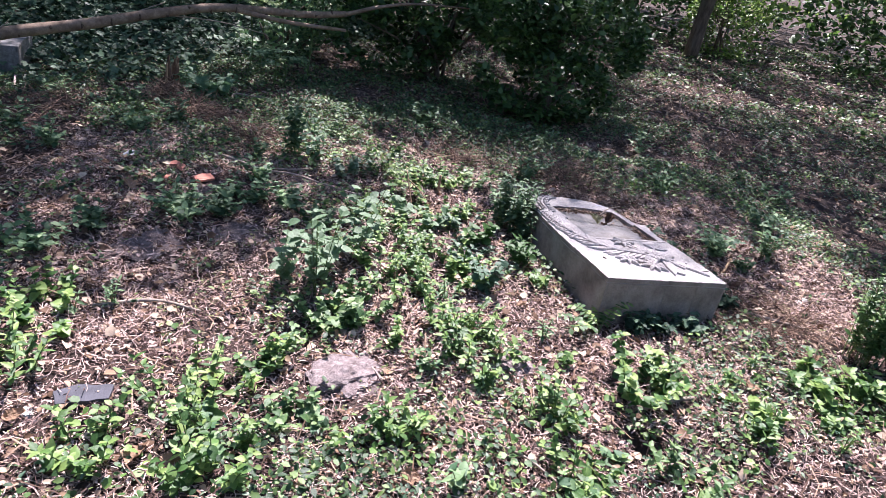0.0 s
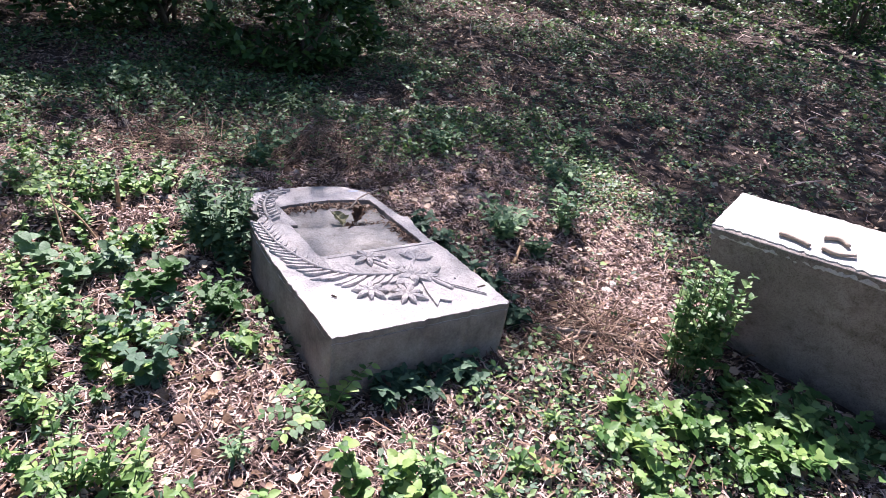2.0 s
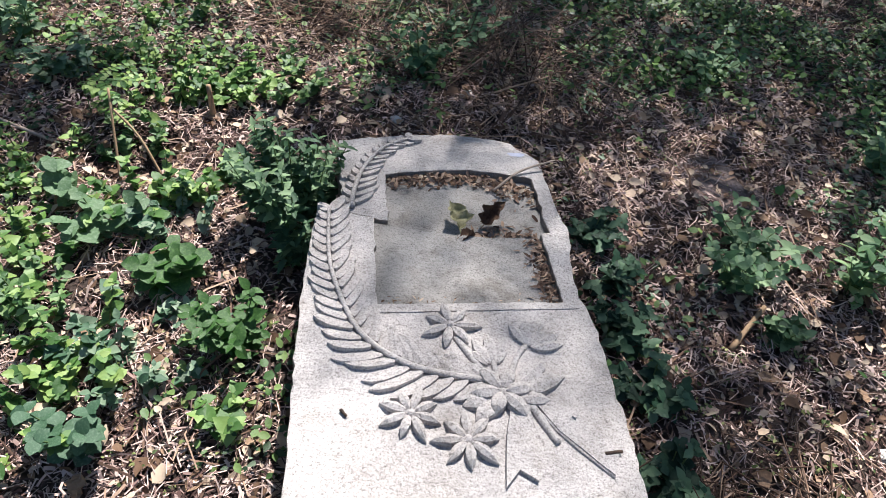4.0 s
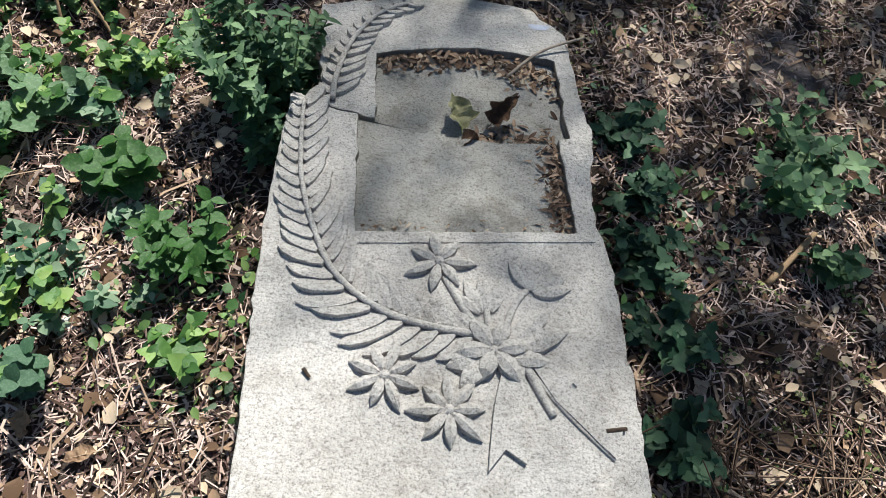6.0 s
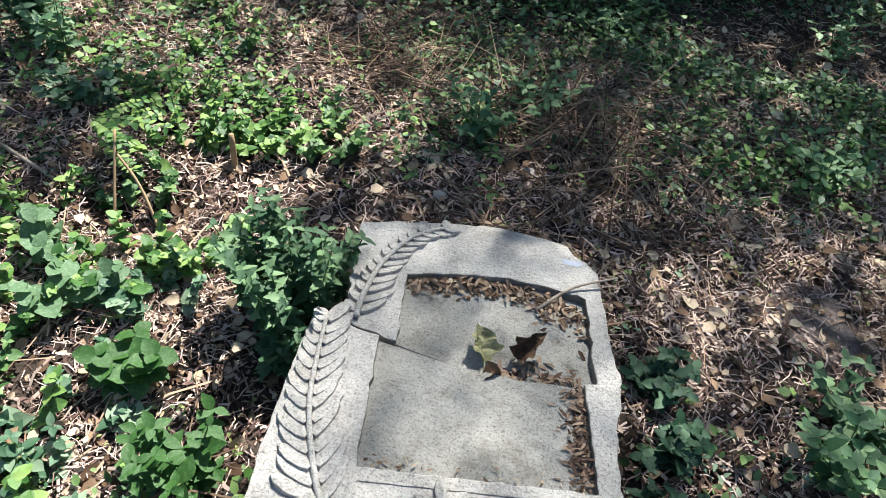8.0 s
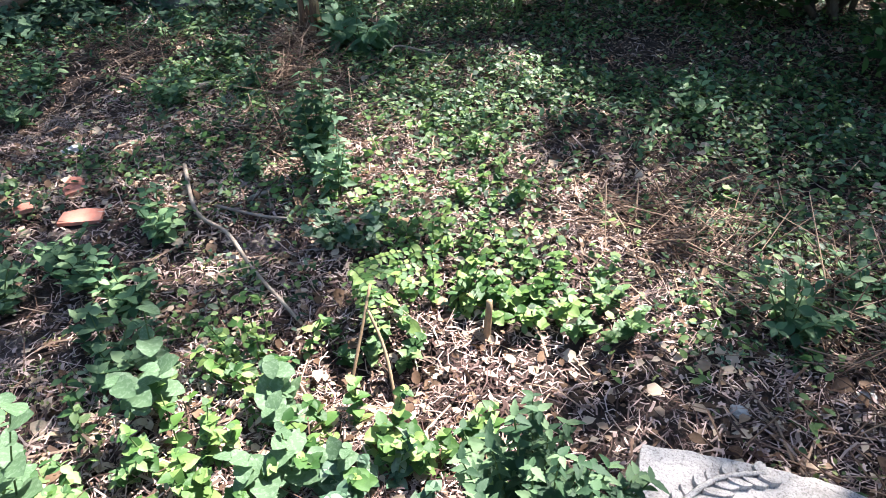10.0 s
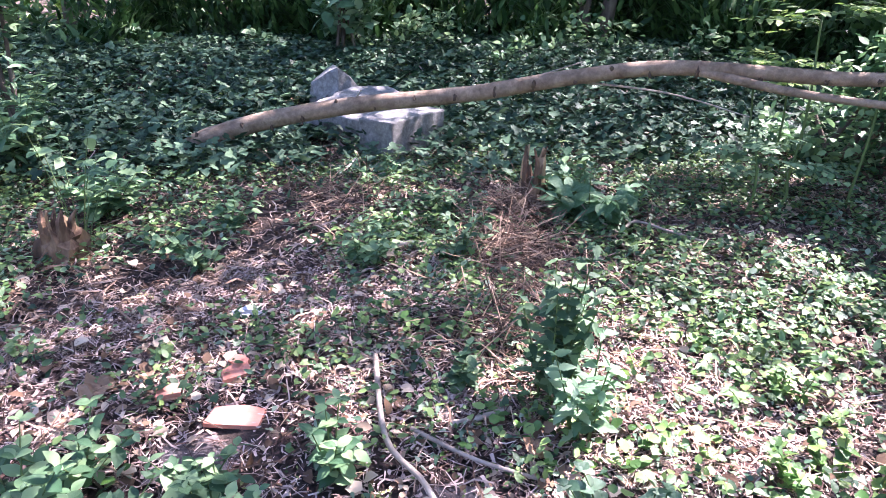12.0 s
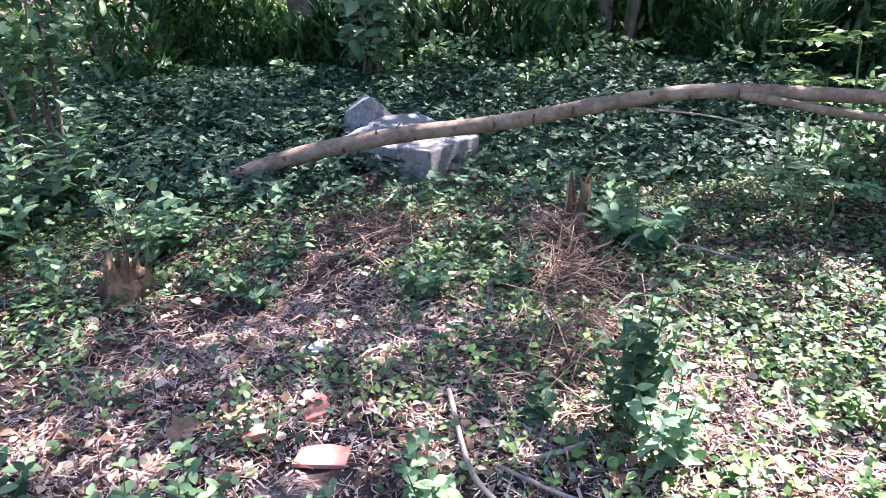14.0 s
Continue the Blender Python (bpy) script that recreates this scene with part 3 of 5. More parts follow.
CRACK = [(0.037, 0.942), (0.116, 0.938), (0.203, 0.915), (0.30, 0.893), (0.395, 0.872), (0.47, 0.868), (0.549, 0.857), (0.62, 0.861), (0.693, 0.858), (0.783, 0.861)]
LEFT = [(0.022, 0.80), (0.012, 0.66), (0.004, 0.45), (0.004, 0.258), (0.0, 0.0)]
RIGHT = [(0.748, 0.0), (0.757, 0.2), (0.760, 0.35), (0.762, 0.50), (0.757, 0.565), (0.745, 0.60), (0.747, 0.66), (0.756, 0.74), (0.775, 0.80)]
low_outline = ragged([(0.0, 0.0)] + RIGHT + CRACK[::-1] + LEFT[:-1], amount=0.0026, seed=2)
rim_low = ragged([(0.0, 0.0)] + RIGHT + [CRACK[9], CRACK[8], (0.695, 0.72), (0.696, 0.582), (0.45, 0.577), (0.203, 0.572), (0.203, 0.75)] + CRACK[2::-1] + LEFT[:-1],
                 amount=0.0022, seed=2)
PANEL_W = -0.024
slab = part("lower_slab", join_bm(prism_bm(low_outline, -0.34, PANEL_W - 0.004, 0.02), prism_bm(rim_low, PANEL_W - 0.003, 0.0)), M_STONE, grave, "pale carved foot end of the slab")
worn(dirty_shaded_sides(slab, M_STONE_SIDE), 0.004)
# The panel's stone is darker than the rim around it.
panel_low = [(0.2, 0.57), (0.699, 0.58), (0.699, 0.85)] + CRACK[8:1:-1]
part("inscription_panel", prism_bm(panel_low, PANEL_W - 0.02, PANEL_W), M_STONE_IN, grave, "smooth recessed panel, darker than the rim")
HEAD = pose(0.1, 0.92, -0.008) @ pose(0, 0, 0, -1.8, 2.0, 0) @ pose(-0.1, -0.92, 0)
head_top = [(0.80, 0.9), (0.789, 1.0), (0.79, 1.15), (0.789, 1.29), (0.755, 1.335), (0.721, 1.358), (0.708, 1.392), (0.64, 1.413), (0.5, 1.425), (0.40, 1.412), (0.313, 1.394),
            (0.2, 1.37), (0.097, 1.338), (0.098, 1.2), (0.105, 1.05)]
gap = [(x_, y_ + 0.013) for x_, y_ in CRACK]
head_full = ragged([(0.119, 0.948)] + gap[2:9] + [(0.783, 0.866)] + head_top, amount=0.0018, seed=5)
head_rim = ragged([(0.119, 0.948), (0.244, 0.914), (0.2455, 1.03), (0.247, 1.151), (0.31, 1.172), (0.374, 1.186), (0.5, 1.204), (0.628, 1.201), (0.738, 1.178), (0.735, 1.0), (0.731, 0.872),
                   (0.783, 0.866)] + head_top, amount=0.0022, seed=5)
upper = part("upper_slab", join_bm(prism_bm(head_full, -0.27, PANEL_W - 0.004, 0.02), prism_bm(head_rim, PANEL_W - 0.003, 0.0)), M_STONE, grave, "broken arched head end of the slab, sunk lower")
upper.matrix_local = HEAD
worn(dirty_shaded_sides(upper, M_STONE_SIDE), 0.004)
panel_up = [(0.243, 0.924), (0.395, 0.888), (0.549, 0.873), (0.62, 0.877), (0.733, 0.876), (0.741, 1.18), (0.628, 1.203), (0.5, 1.206), (0.374, 1.188), (0.245, 1.153)]
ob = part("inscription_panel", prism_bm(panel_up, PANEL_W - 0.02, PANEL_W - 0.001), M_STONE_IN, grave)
ob.matrix_local = HEAD
part("panel_moulding", prism_bm(ragged([(0.208, 0.540), (0.735, 0.556), (0.735, 0.5605), (0.208, 0.5445)], 0.03, 0.0006, 3), -0.002, 0.003), M_STONE, grave)


def petal_mesh(name, skew=0, curl=0.0):
    """Relief of unit length and width along +y: a ridge down the middle, or with skew a slope that breaks off steeply on one side."""
    me = bpy.data.meshes.new(name)
    out = [(0.0, 0.06), (0.18, 0.34), (0.45, 0.5), (0.72, 0.38), (1.0, 0.02)]
    if skew:
        out = [(0.05, 0.30), (0.25, 0.45), (0.6, 0.52), (0.86, 0.38), (1.0, 0.06)]
    v, f = [], []
    for u, w in out:
        cx = curl * u * u
        hgt = (0.55 + 0.9 * u * (1 - u) * 2) * (1 if u < 0.95 else 0.45)
        if skew:
            prof = ((-1.0, -0.35), (-0.92, 0.95), (-0.35, 0.9), (0.45, 0.4), (1.0, -0.05))
            ring = [(cx + (a * w if skew < 0 else -a * w), u, b * (1 if u < 0.9 else 0.6)) for a, b in prof]
            v += ring if skew < 0 else ring[::-1]
            continue
        v += [(cx - w, u, -0.35), (cx - w * 0.9, u, 0.72 * hgt), (cx + 0.03, u, hgt), (cx + w * 0.9, u, 0.72 * hgt), (cx + w, u, -0.35)]
    for i in range(len(out) - 1):
        for k in range(4):
            a = i * 5 + k
            f.append((a, a + 1, a + 6, a + 5))
    f += [(4, 3, 2, 1, 0), (20, 21, 22, 23, 24)]
    me.from_pydata(v, [], f)
    me.polygons.foreach_set("use_smooth", [False] * len(me.polygons))
    me.materials.append(M_STONE)
    return me


LEAFLET = petal_mesh("leaflet", 1, curl=-0.2)
LEAFLET_R = petal_mesh("leaflet_r", -1, curl=0.2)
PETAL = petal_mesh("petal")


def relief(name, me, parent, u, v, angle, length, width, rise, w=0.0, base=None):
    """One carved piece, its length turned angle degrees from +y towards -x."""
    ob = under(new(name, me), parent)
    m = pose(u, v, w, 0, 0, angle) @ Matrix.Diagonal((width, length, rise, 1))
    ob.matrix_local = (base @ m) if base else m
    return ob


def frond(points, base, len_left, len_right, count, width):
    path = smooth_path([(p[0], p[1], 0) for p in points], 8)
    stem = part("palm_stem", tube_bm([(p.x, p.y, 0.009) for p in path], taper(len(path), 0.0085, 0.005), 8), M_STONE, grave, flat=False)
    if base:
        stem.matrix_local = base
    L = [0.0]
    for a, b in zip(path[:-1], path[1:]):
        L.append(L[-1] + (b - a).length)
    for k in range(count):
        s = L[-1] * (k + 0.6) / count
        i = max(j for j in range(len(path) - 1) if L[j] <= s)
        p = path[i].lerp(path[i + 1], (s - L[i]) / max(1e-6, L[i + 1] - L[i]))
        d = (path[i + 1] - path[i]).normalized()
        ang = math.degrees(math.atan2(-d.x, d.y))
        f_ = (k + 0.5) / count
        for side, ln in ((1, len_left(f_)), (-1, len_right(f_))):
            spread = 50 - 12 * f_
            relief("palm_leaflet", LEAFLET if side < 0 else LEAFLET_R, grave, p.x, p.y, ang + side * (spread + 3.5 * math.sin(k * 2.7 + side)), ln * (1 + 0.07 * math.sin(k * 1.9 + side)),
                   width, 0.0125 + 0.002 * math.sin(k * 3.3), 0.0, base)


frond([(0.456, 0.323), (0.333, 0.349), (0.242, 0.389), (0.158, 0.47), (0.108, 0.592), (0.08, 0.713), (0.073, 0.83), (0.072, 0.94)], None,
      lambda f_: (0.150 - 0.105 * f_) * min(1, 0.5 + 3 * f_), lambda f_: (0.128 - 0.035 * f_) * min(1, 0.45 + 3 * f_), 24, 0.041)
frond([(0.138, 0.96), (0.145, 1.044), (0.178, 1.176), (0.249, 1.301), (0.345, 1.372)], HEAD, lambda f_: 0.046 - 0.006 * f_, lambda f_: 0.10 - 0.055 * f_, 13, 0.034)


def flower(name, u, v, petals, length, width, turn, rise=0.016):
    holder = part(name, lump_bm(0.012, 0.012, 0.013, u * 9 + v, 0.2, 2), M_STONE, grave, flat=False)
    holder.matrix_local = pose(u, v, 0.006)
    for k in range(petals):
        ob = under(new("petal", PETAL), holder)
        ob.matrix_local = pose(0, 0, -0.004, 0, 0, turn + 360 * k / petals) @ pose(0, 0.006, 0) @ Matrix.Diagonal((width, length * (1 + 0.12 * math.sin(k * 2.3 + u * 40)), rise, 1))


flower("carved_flower", 0.38, 0.494, 7, 0.068, 0.027, 10, 0.019)
flower("carved_flower", 0.264, 0.241, 8, 0.066, 0.024, 22, 0.020)
flower("carved_flower", 0.384, 0.172, 8, 0.070, 0.026, 0, 0.020)
flower("bow_flower", 0.479, 0.292, 6, 0.072, 0.040, 35, 0.028)
for u, v, a, ln, wd in ((0.475, 0.372, 4, 0.10, 0.036), (0.464, 0.376, 24, 0.085, 0.034), (0.484, 0.376, -18, 0.09, 0.034), (0.458, 0.372, 42, 0.06, 0.026)):
    relief("carved_bud", PETAL, grave, u, v, a, ln, wd, 0.014)
for u, v, a, ln, wd in ((0.565, 0.428, -8, 0.09, 0.042), (0.57, 0.428, -32, 0.105, 0.048), (0.575, 0.424, -58, 0.10, 0.046), (0.577, 0.42, -80, 0.085, 0.036), (0.56, 0.435, 25, 0.07, 0.028)):
    relief("carved_rose", PETAL, grave, u, v, a, ln, wd, 0.016)
for u, v, a, ln, wd in ((0.51, 0.305, -50, 0.13, 0.05), (0.51, 0.29, -70, 0.14, 0.055), (0.505, 0.275, -95, 0.09, 0.04), (0.46, 0.28, 105, 0.08, 0.05), (0.46, 0.27, 135, 0.075, 0.045)):
    relief("bow_loop", PETAL, grave, u, v, a, ln, wd, 0.02)
for pts, wdt in (([(0.49, 0.3), (0.53, 0.39), (0.562, 0.43)], 0.009), ([(0.485, 0.3), (0.44, 0.36), (0.39, 0.46)], 0.010), ([(0.475, 0.31), (0.473, 0.385)], 0.009),
                 ([(0.535, 0.275), (0.56, 0.215), (0.584, 0.16)], 0.011), ([(0.54, 0.265), (0.61, 0.165), (0.689, 0.076)], 0.005)):
    pth = smooth_path([(a, b, 0.002) for a, b in pts], 5)
    part("carved_stalk", tube_bm(pth, taper(len(pth), wdt, wdt * 0.8), 7), M_STONE, grave, flat=False)
part("ribbon_tail", prism_bm(ragged([(0.495, 0.262), (0.538, 0.262), (0.524, 0.16), (0.52, 0.07), (0.484, 0.097), (0.449, 0.059), (0.468, 0.17)], 0.03, 0.001, 8), -0.004, 0.011), M_STONE, grave)
part("ribbon_tail", prism_bm(ragged([(0.545, 0.272), (0.60, 0.268), (0.641, 0.239), (0.715, 0.135), (0.689, 0.078), (0.59, 0.19)], 0.03, 0.001, 9), -0.004, 0.009), M_STONE, grave)
part("ribbon_fold", prism_bm([(0.628, 0.222), (0.648, 0.244), (0.652, 0.238), (0.634, 0.214)], -0.002, 0.015), M_STONE, grave)
ob = under(new("blue_paint_spot", bpy.data.meshes.new("blue_paint_spot")), grave)
ob.data.from_pydata([(0.712 + 0.03 * math.cos(t) * (1 + 0.2 * math.sin(3 * t)), 1.318 + 0.016 * math.sin(t) * (1 + 0.3 * math.cos(2 * t)), 0.0) for t in np.linspace(0, 6.0, 14)], [], [tuple(range(14))])
ob.data.materials.append(material("chalky_blue_spot", ((0.42, 0.43, 0.54), (0.60, 0.61, 0.72)), scale=40, rough=0.9, bump=0.2))
ob.matrix_local = HEAD @ pose(0, 0, 0.002)


def on_grave(u, v, w, head=False):
    return GRAVE @ (HEAD @ Vector((u, v, w)) if head else Vector((u, v, w)))


# litter caught in the panel
def panel_litter(name, n, place, smin, smax, mat, kind, label):
    P = [place() for _ in range(n)]
    pos = np.array([tuple(on_grave(u, v, PANEL_W + rs.uniform(0.002, 0.014), h)) for u, v, h in P])
    thing(name, leaf_mesh(name, pos, rs.uniform(0, 6.28, n), rs.normal(0, 0.3, n), rs.normal(0, 0.4, n), rs.uniform(smin, smax, n), kind, 0.3, 0.3), mat, label, "litter", kind="stuff")


def along_top():
    u = rs.uniform(0.255, 0.73)
    return u, 1.155 + 0.045 * math.sin((u - 0.25) / 0.48 * 3.14) - abs(rs.normal(0, 0.028 + 0.03 * (u > 0.6))), True


def along_right():
    v = rs.uniform(0.60, 0.85)
    return 0.69 - abs(rs.normal(0, 0.022)), v, False


def along_crack():
    u = rs.uniform(0.5, 0.7)
    return u, 0.875 + abs(rs.normal(0, 0.02)), True


panel_litter("panel_litter", 420, along_top, 0.012, 0.042, M_TWIG, "lance", "dry leaf crumbs along the panel's arched edge")
panel_litter("panel_litter", 260, along_top, 0.008, 0.024, M_DRYLEAF, "oval", "curled leaf shreds in the panel's arch")
panel_litter("panel_litter", 300, along_right, 0.008, 0.032, M_TWIG, "lance", "dry crumbs along the panel's edge")
panel_litter("panel_litter", 110, along_crack, 0.012, 0.04, M_TWIG, "lance", "dark crumbs in the crack")
panel_litter("panel_litter", 40, lambda: (rs.uniform(0.21, 0.69), 0.585 + abs(rs.normal(0, 0.015)), False), 0.008, 0.022, M_DRYLEAF, "lance", "dry crumbs at the panel's lower edge")


def curled_leaf(p, az, tilt, size, mat, label, kind="lobed", curl=0.55, seed=0):
    """A dead leaf with a wavy outline, its sides rolled up and its blade crumpled, on a short stalk."""
    bm = bmesh.new()
    nu, nw = 12, 8
    lobes, wide = {"lobed": (0.28, 0.42), "ivy": (0.35, 0.45), "oval": (0.06, 0.30), "lance": (0.05, 0.16)}[kind]
    o = Vector((seed * 2.3, seed * 4.1, size * 50))
    rows = []
    for i in range(nu + 1):
        u = i / nu
        half = wide * math.sin(math.pi * min(1, 0.06 + 0.94 * u ** 0.8)) * (1 + lobes * math.sin(u * 19 + seed))
        row = []
        for j in range(nw + 1):
            w = 2 * j / nw - 1
            q_ = Vector((w * half * (1 - 0.25 * curl * abs(w)), u, curl * half * w * w - 0.25 * curl * u * u))
            row.append(bm.verts.new((q_ + Vector((0.3, 0.3, 1.0)) * 0.16 * noise.noise(q_ * 5 + o)) * size))
        rows.append(row)
    for r0, r1 in zip(rows[:-1], rows[1:]):
        for j in range(nw):
            bm.faces.new((r0[j], r0[j + 1], r1[j + 1], r1[j]))
    join_bm(bm, tube_bm([Vector((0, -0.28, 0.03)) * size, Vector((0, 0.0, 0.0)) * size, Vector((0, 0.9, -0.2 * curl)) * size], [0.02 * size, 0.018 * size, 0.006 * size], 4))
    me = bpy.data.meshes.new("fallen_leaf")
    bm.to_mesh(me)
    bm.free()
    ob = thing("fallen_leaf", me, mat, label, "leaf")
    ob.matrix_world = pose(*p, tilt, 15, az)
    return ob


q = on_grave(0.46, 0.905, PANEL_W + 0.012, True)
curled_leaf(q, 25, 30, 0.10, M_WILT, "crumpled yellowish green wilted leaf lying in the gravestone panel", "lobed", 0.7, 2)
q = on_grave(0.54, 0.935, PANEL_W + 0.012, True)
curled_leaf(q, -40, 45, 0.095, M_ROT, "curled dark brown dead leaf standing on the gravestone", "lobed", 1.3, 5)
q = on_grave(0.50, 0.88, PANEL_W + 0.01, True)
curled_leaf(q, 130, 20, 0.07, M_ROT, "shrivelled brown dead leaf on the gravestone", "oval", 1.2, 7)
for i, (x0, y0, s_, kind_) in enumerate(((-2.37, 1.36, 0.11, "lobed"), (-2.28, 1.52, 0.06, "ivy"), (-1.95, -0.74, 0.09, "lobed"), (-1.88, -0.80, 0.10, "lobed"), (-2.4, -0.62, 0.08, "oval"), (-1.31, 2.02, 0.09, "lobed"),
                                       (-0.25, 0.22, 0.07, "oval"), (-0.42, 0.30, 0.06, "lobed"), (1.32, 0.62, 0.06, "oval"), (0.62, -0.5, 0.09, "lobed"), (0.2, -0.38, 0.08, "lobed"), (1.25, -0.2, 0.07, "oval"),
                                       (-0.62, -0.55, 0.07, "oval"), (-1.1, -0.95, 0.08, "lobed"), (1.62, 0.55, 0.06, "oval"), (-0.9, 2.1, 0.07, "lobed"))):
    curled_leaf((x0, y0, hz(x0, y0) + 0.035), 77 * i, 8 - 6 * (i % 4), s_, M_DRYLEAF, "large curled pale brown dead leaf on the litter", kind_, 0.4, i)
tube_thing("twig", [on_grave(0.60, 1.12, PANEL_W + 0.006, True), on_grave(0.70, 1.20, 0.012, True), on_grave(0.83, 1.255, 0.03, True)], 0.005, 0.003, M_STICK,
           "thin pale twig lying over the gravestone's edge", "twig")
q = on_grave(0.112, 0.255, 0.006)
tube_thing("bark_crumb", [q, q + Vector((0.014, -0.016, 0))], 0.004, 0.003, M_KNOT, "dark bark crumb on the gravestone", "litter")
q = on_grave(0.70, 0.13, 0.008)
tube_thing("bark_crumb", [q - Vector((0.02, 0.003, 0)), q + Vector((0.02, 0.004, 0))], 0.005, 0.004, M_KNOT, "dark bark crumb on the ribbon", "litter")

# ---------------------------------------------------------------- second stone, standing askew
SA, SE, SN, SD = Vector((1.624, -0.026, 0.575)), Vector((0.2485, -0.9599, 0.1298)), Vector((0.8993, 0.2785, 0.3372)), Vector((0.3598, -0.033, -0.9324))
block = empty("stone_block", 0, 0, 0, "rough grey brown stone block standing askew in the ground", "gravestone")
BLOCK = Matrix(((SE.x, SN.x, -SD.x, SA.x), (SE.y, SN.y, -SD.y, SA.y), (SE.z, SN.z, -SD.z, SA.z), (0, 0, 0, 1)))
block.matrix_world = BLOCK
bm = prism_bm(ragged([(0, 0), (0.89, 0), (0.895, 0.255), (0.0, 0.26)], 0.03, 0.002, 12), -0.85, 0.0, 0.0)
worn(part("body", bm, M_STONE_DK, block, "dark pitted stone face"), 0.006)
# Top face, paler than the body to carry the sun falling on it.
bm = prism_bm(ragged([(-0.003, -0.003), (0.889, -0.003), (0.893, 0.256), (-0.003, 0.262)], 0.014, 0.0022, 13), -0.034, 0.005)
r6 = random.Random(6)
for v_ in bm.verts:
    if v_.co.y < 0.03:
        if v_.co.z > 0:
            v_.co.y += 0.02 + r6.uniform(-0.005, 0.005)
        else:
            v_.co.z += r6.uniform(-0.007, 0.009)
part("top_face", bm, M_STONE_LIT_TOP, block, "rough-hewn top face with chipped edge, sunlight put into its pale colour")
for a, b, c in (((0.24, 0.07), (0.30, 0.065), (0.36, 0.05)), ((0.40, 0.06), (0.45, 0.05), (0.51, 0.07)), ((0.38, 0.12), (0.43, 0.135), (0.47, 0.11))):
    tube_thing("stick_piece", [BLOCK @ Vector((*p, 0.015)) for p in (a, b, c)], 0.009, 0.007, M_STICK, "short broken stick lying on the stone block", "stick", group="sticks on the block")

# ---------------------------------------------------------------- fallen trunk and stones
log = empty("fallen_log", -4.49, 2.864, 0.0, "fallen slim tree trunk with pale peeled bark", "log")
LP = [(-4.56, 2.80, 0.08), (-4.42, 2.95, 0.16), (-4.15, 3.25, 0.274), (-3.692, 3.60, 0.385), (-3.14, 3.95, 0.477), (-2.56, 4.15, 0.62), (-2.055, 4.326, 0.704), (-1.35, 4.6, 0.70), (-0.9, 4.75, 0.74)]
off = Vector((4.49, -2.864, 0))
pth = [p + off for p in smooth_path(LP, 8)]
nr = len(pth)
part("trunk", tube_bm(pth, [0.026 + 0.038 * min(1, i / 8) - 0.034 * (i / nr) for i in range(nr)], 12, 0.03, 4), M_LOG, log, flat=False)
fork = smooth_path([(-2.0, 4.34, 0.70), (-1.5, 4.45, 0.63), (-0.9, 4.6, 0.60)], 6)
part("fork_branch", tube_bm([p + off for p in fork], taper(len(fork), 0.026, 0.016), 9, 0.04), M_LOG, log, flat=False)
tip = smooth_path([(-0.9, 4.75, 0.74), (-0.5, 4.85, 0.86), (-0.1, 4.9, 0.93), (0.5, 5.0, 0.95)], 6)
part("thin_branch", tube_bm([p + off for p in tip], taper(len(tip), 0.024, 0.006), 7, 0.05), M_LOG, log, flat=False)
for pts, r0 in (([(-2.75, 4.08, 0.60), (-2.14, 4.33, 0.57), (-1.68, 4.37, 0.5)], 0.008), ([(-3.0, 3.98, 0.50), (-2.79, 4.11, 0.6), (-2.58, 4.24, 0.69)], 0.007),
                ([(-3.75, 3.58, 0.40), (-3.65, 3.55, 0.48)], 0.006)):
    sp = smooth_path(pts, 5)
    part("side_branch", tube_bm([p + off for p in sp], taper(len(sp), r0, 0.003), 6, 0.05), M_STICK, log, flat=False)
rr = random.Random(8)
for i in range(4, nr - 2, 3):
    d = (pth[i + 1] - pth[i]).normalized()
    s_ = d.cross(Vector((0, 0, 1))).normalized()
    R_ = 0.064 - 0.034 * (i / nr)
    a = rr.uniform(-0.9, 0.9)
    c = pth[i] + (s_ * math.cos(a) + d.cross(s_) * -math.sin(a)) * R_ * 0.93
    bm = lump_bm(0.011, 0.010, 0.020 + 0.008 * math.sin(i * 1.7), i, 0.8, 2)
    ob = part("knot", bm, M_KNOT, log, "dark branch scar")
    ob.matrix_local = Matrix.Translation(c)

stone = empty("granite_block", -3.88, 4.12, 0, "cut grey granite block half sunk in ivy", "stone block", rz=8)
worn(part("body", prism_bm(ragged([(-0.13, -0.31), (0.15, -0.31), (0.16, 0.29), (-0.14, 0.30)], 0.05, 0.004, 31), -0.1, 0.235), M_GRANITE, stone), 0.012)
stone = empty("granite_slab", -4.33, 4.22, 0.18, "tilted grey stone slab lying behind the log", "stone slab", rz=14)
ob = part("body", prism_bm(ragged([(-0.26, -0.42), (0.2, -0.38), (0.26, 0.3), (-0.1, 0.42), (-0.3, 0.2)], 0.06, 0.008, 33), -0.12, 0.06), M_GRANITE, stone)
ob.matrix_local = pose(0, 0, 0, 4, 9, 0)
worn(ob, 0.012)
rock = empty("standing_rock", -4.85, 4.36, 0.0, "pointed rough grey rock standing in ivy", "rock")
bm = bmesh.new()
for v_ in ((-0.16, -0.2, -0.1), (0.16, -0.17, -0.1), (0.14, 0.18, -0.1), (-0.15, 0.17, -0.1), (-0.13, -0.17, 0.30), (0.08, -0.05, 0.43), (0.12, 0.16, 0.24), (-0.11, 0.06, 0.42)):
    bm.verts.new(v_)
bmesh.ops.convex_hull(bm, input=bm.verts[:])
bmesh.ops.subdivide_edges(bm, edges=bm.edges[:], cuts=3, use_grid_fill=True)
for v_ in bm.verts:
    v_.co += Vector((noise.noise(v_.co * 9), noise.noise(v_.co * 9 + Vector((5, 0, 0))), noise.noise(v_.co * 9 + Vector((0, 7, 0))))) * 0.016
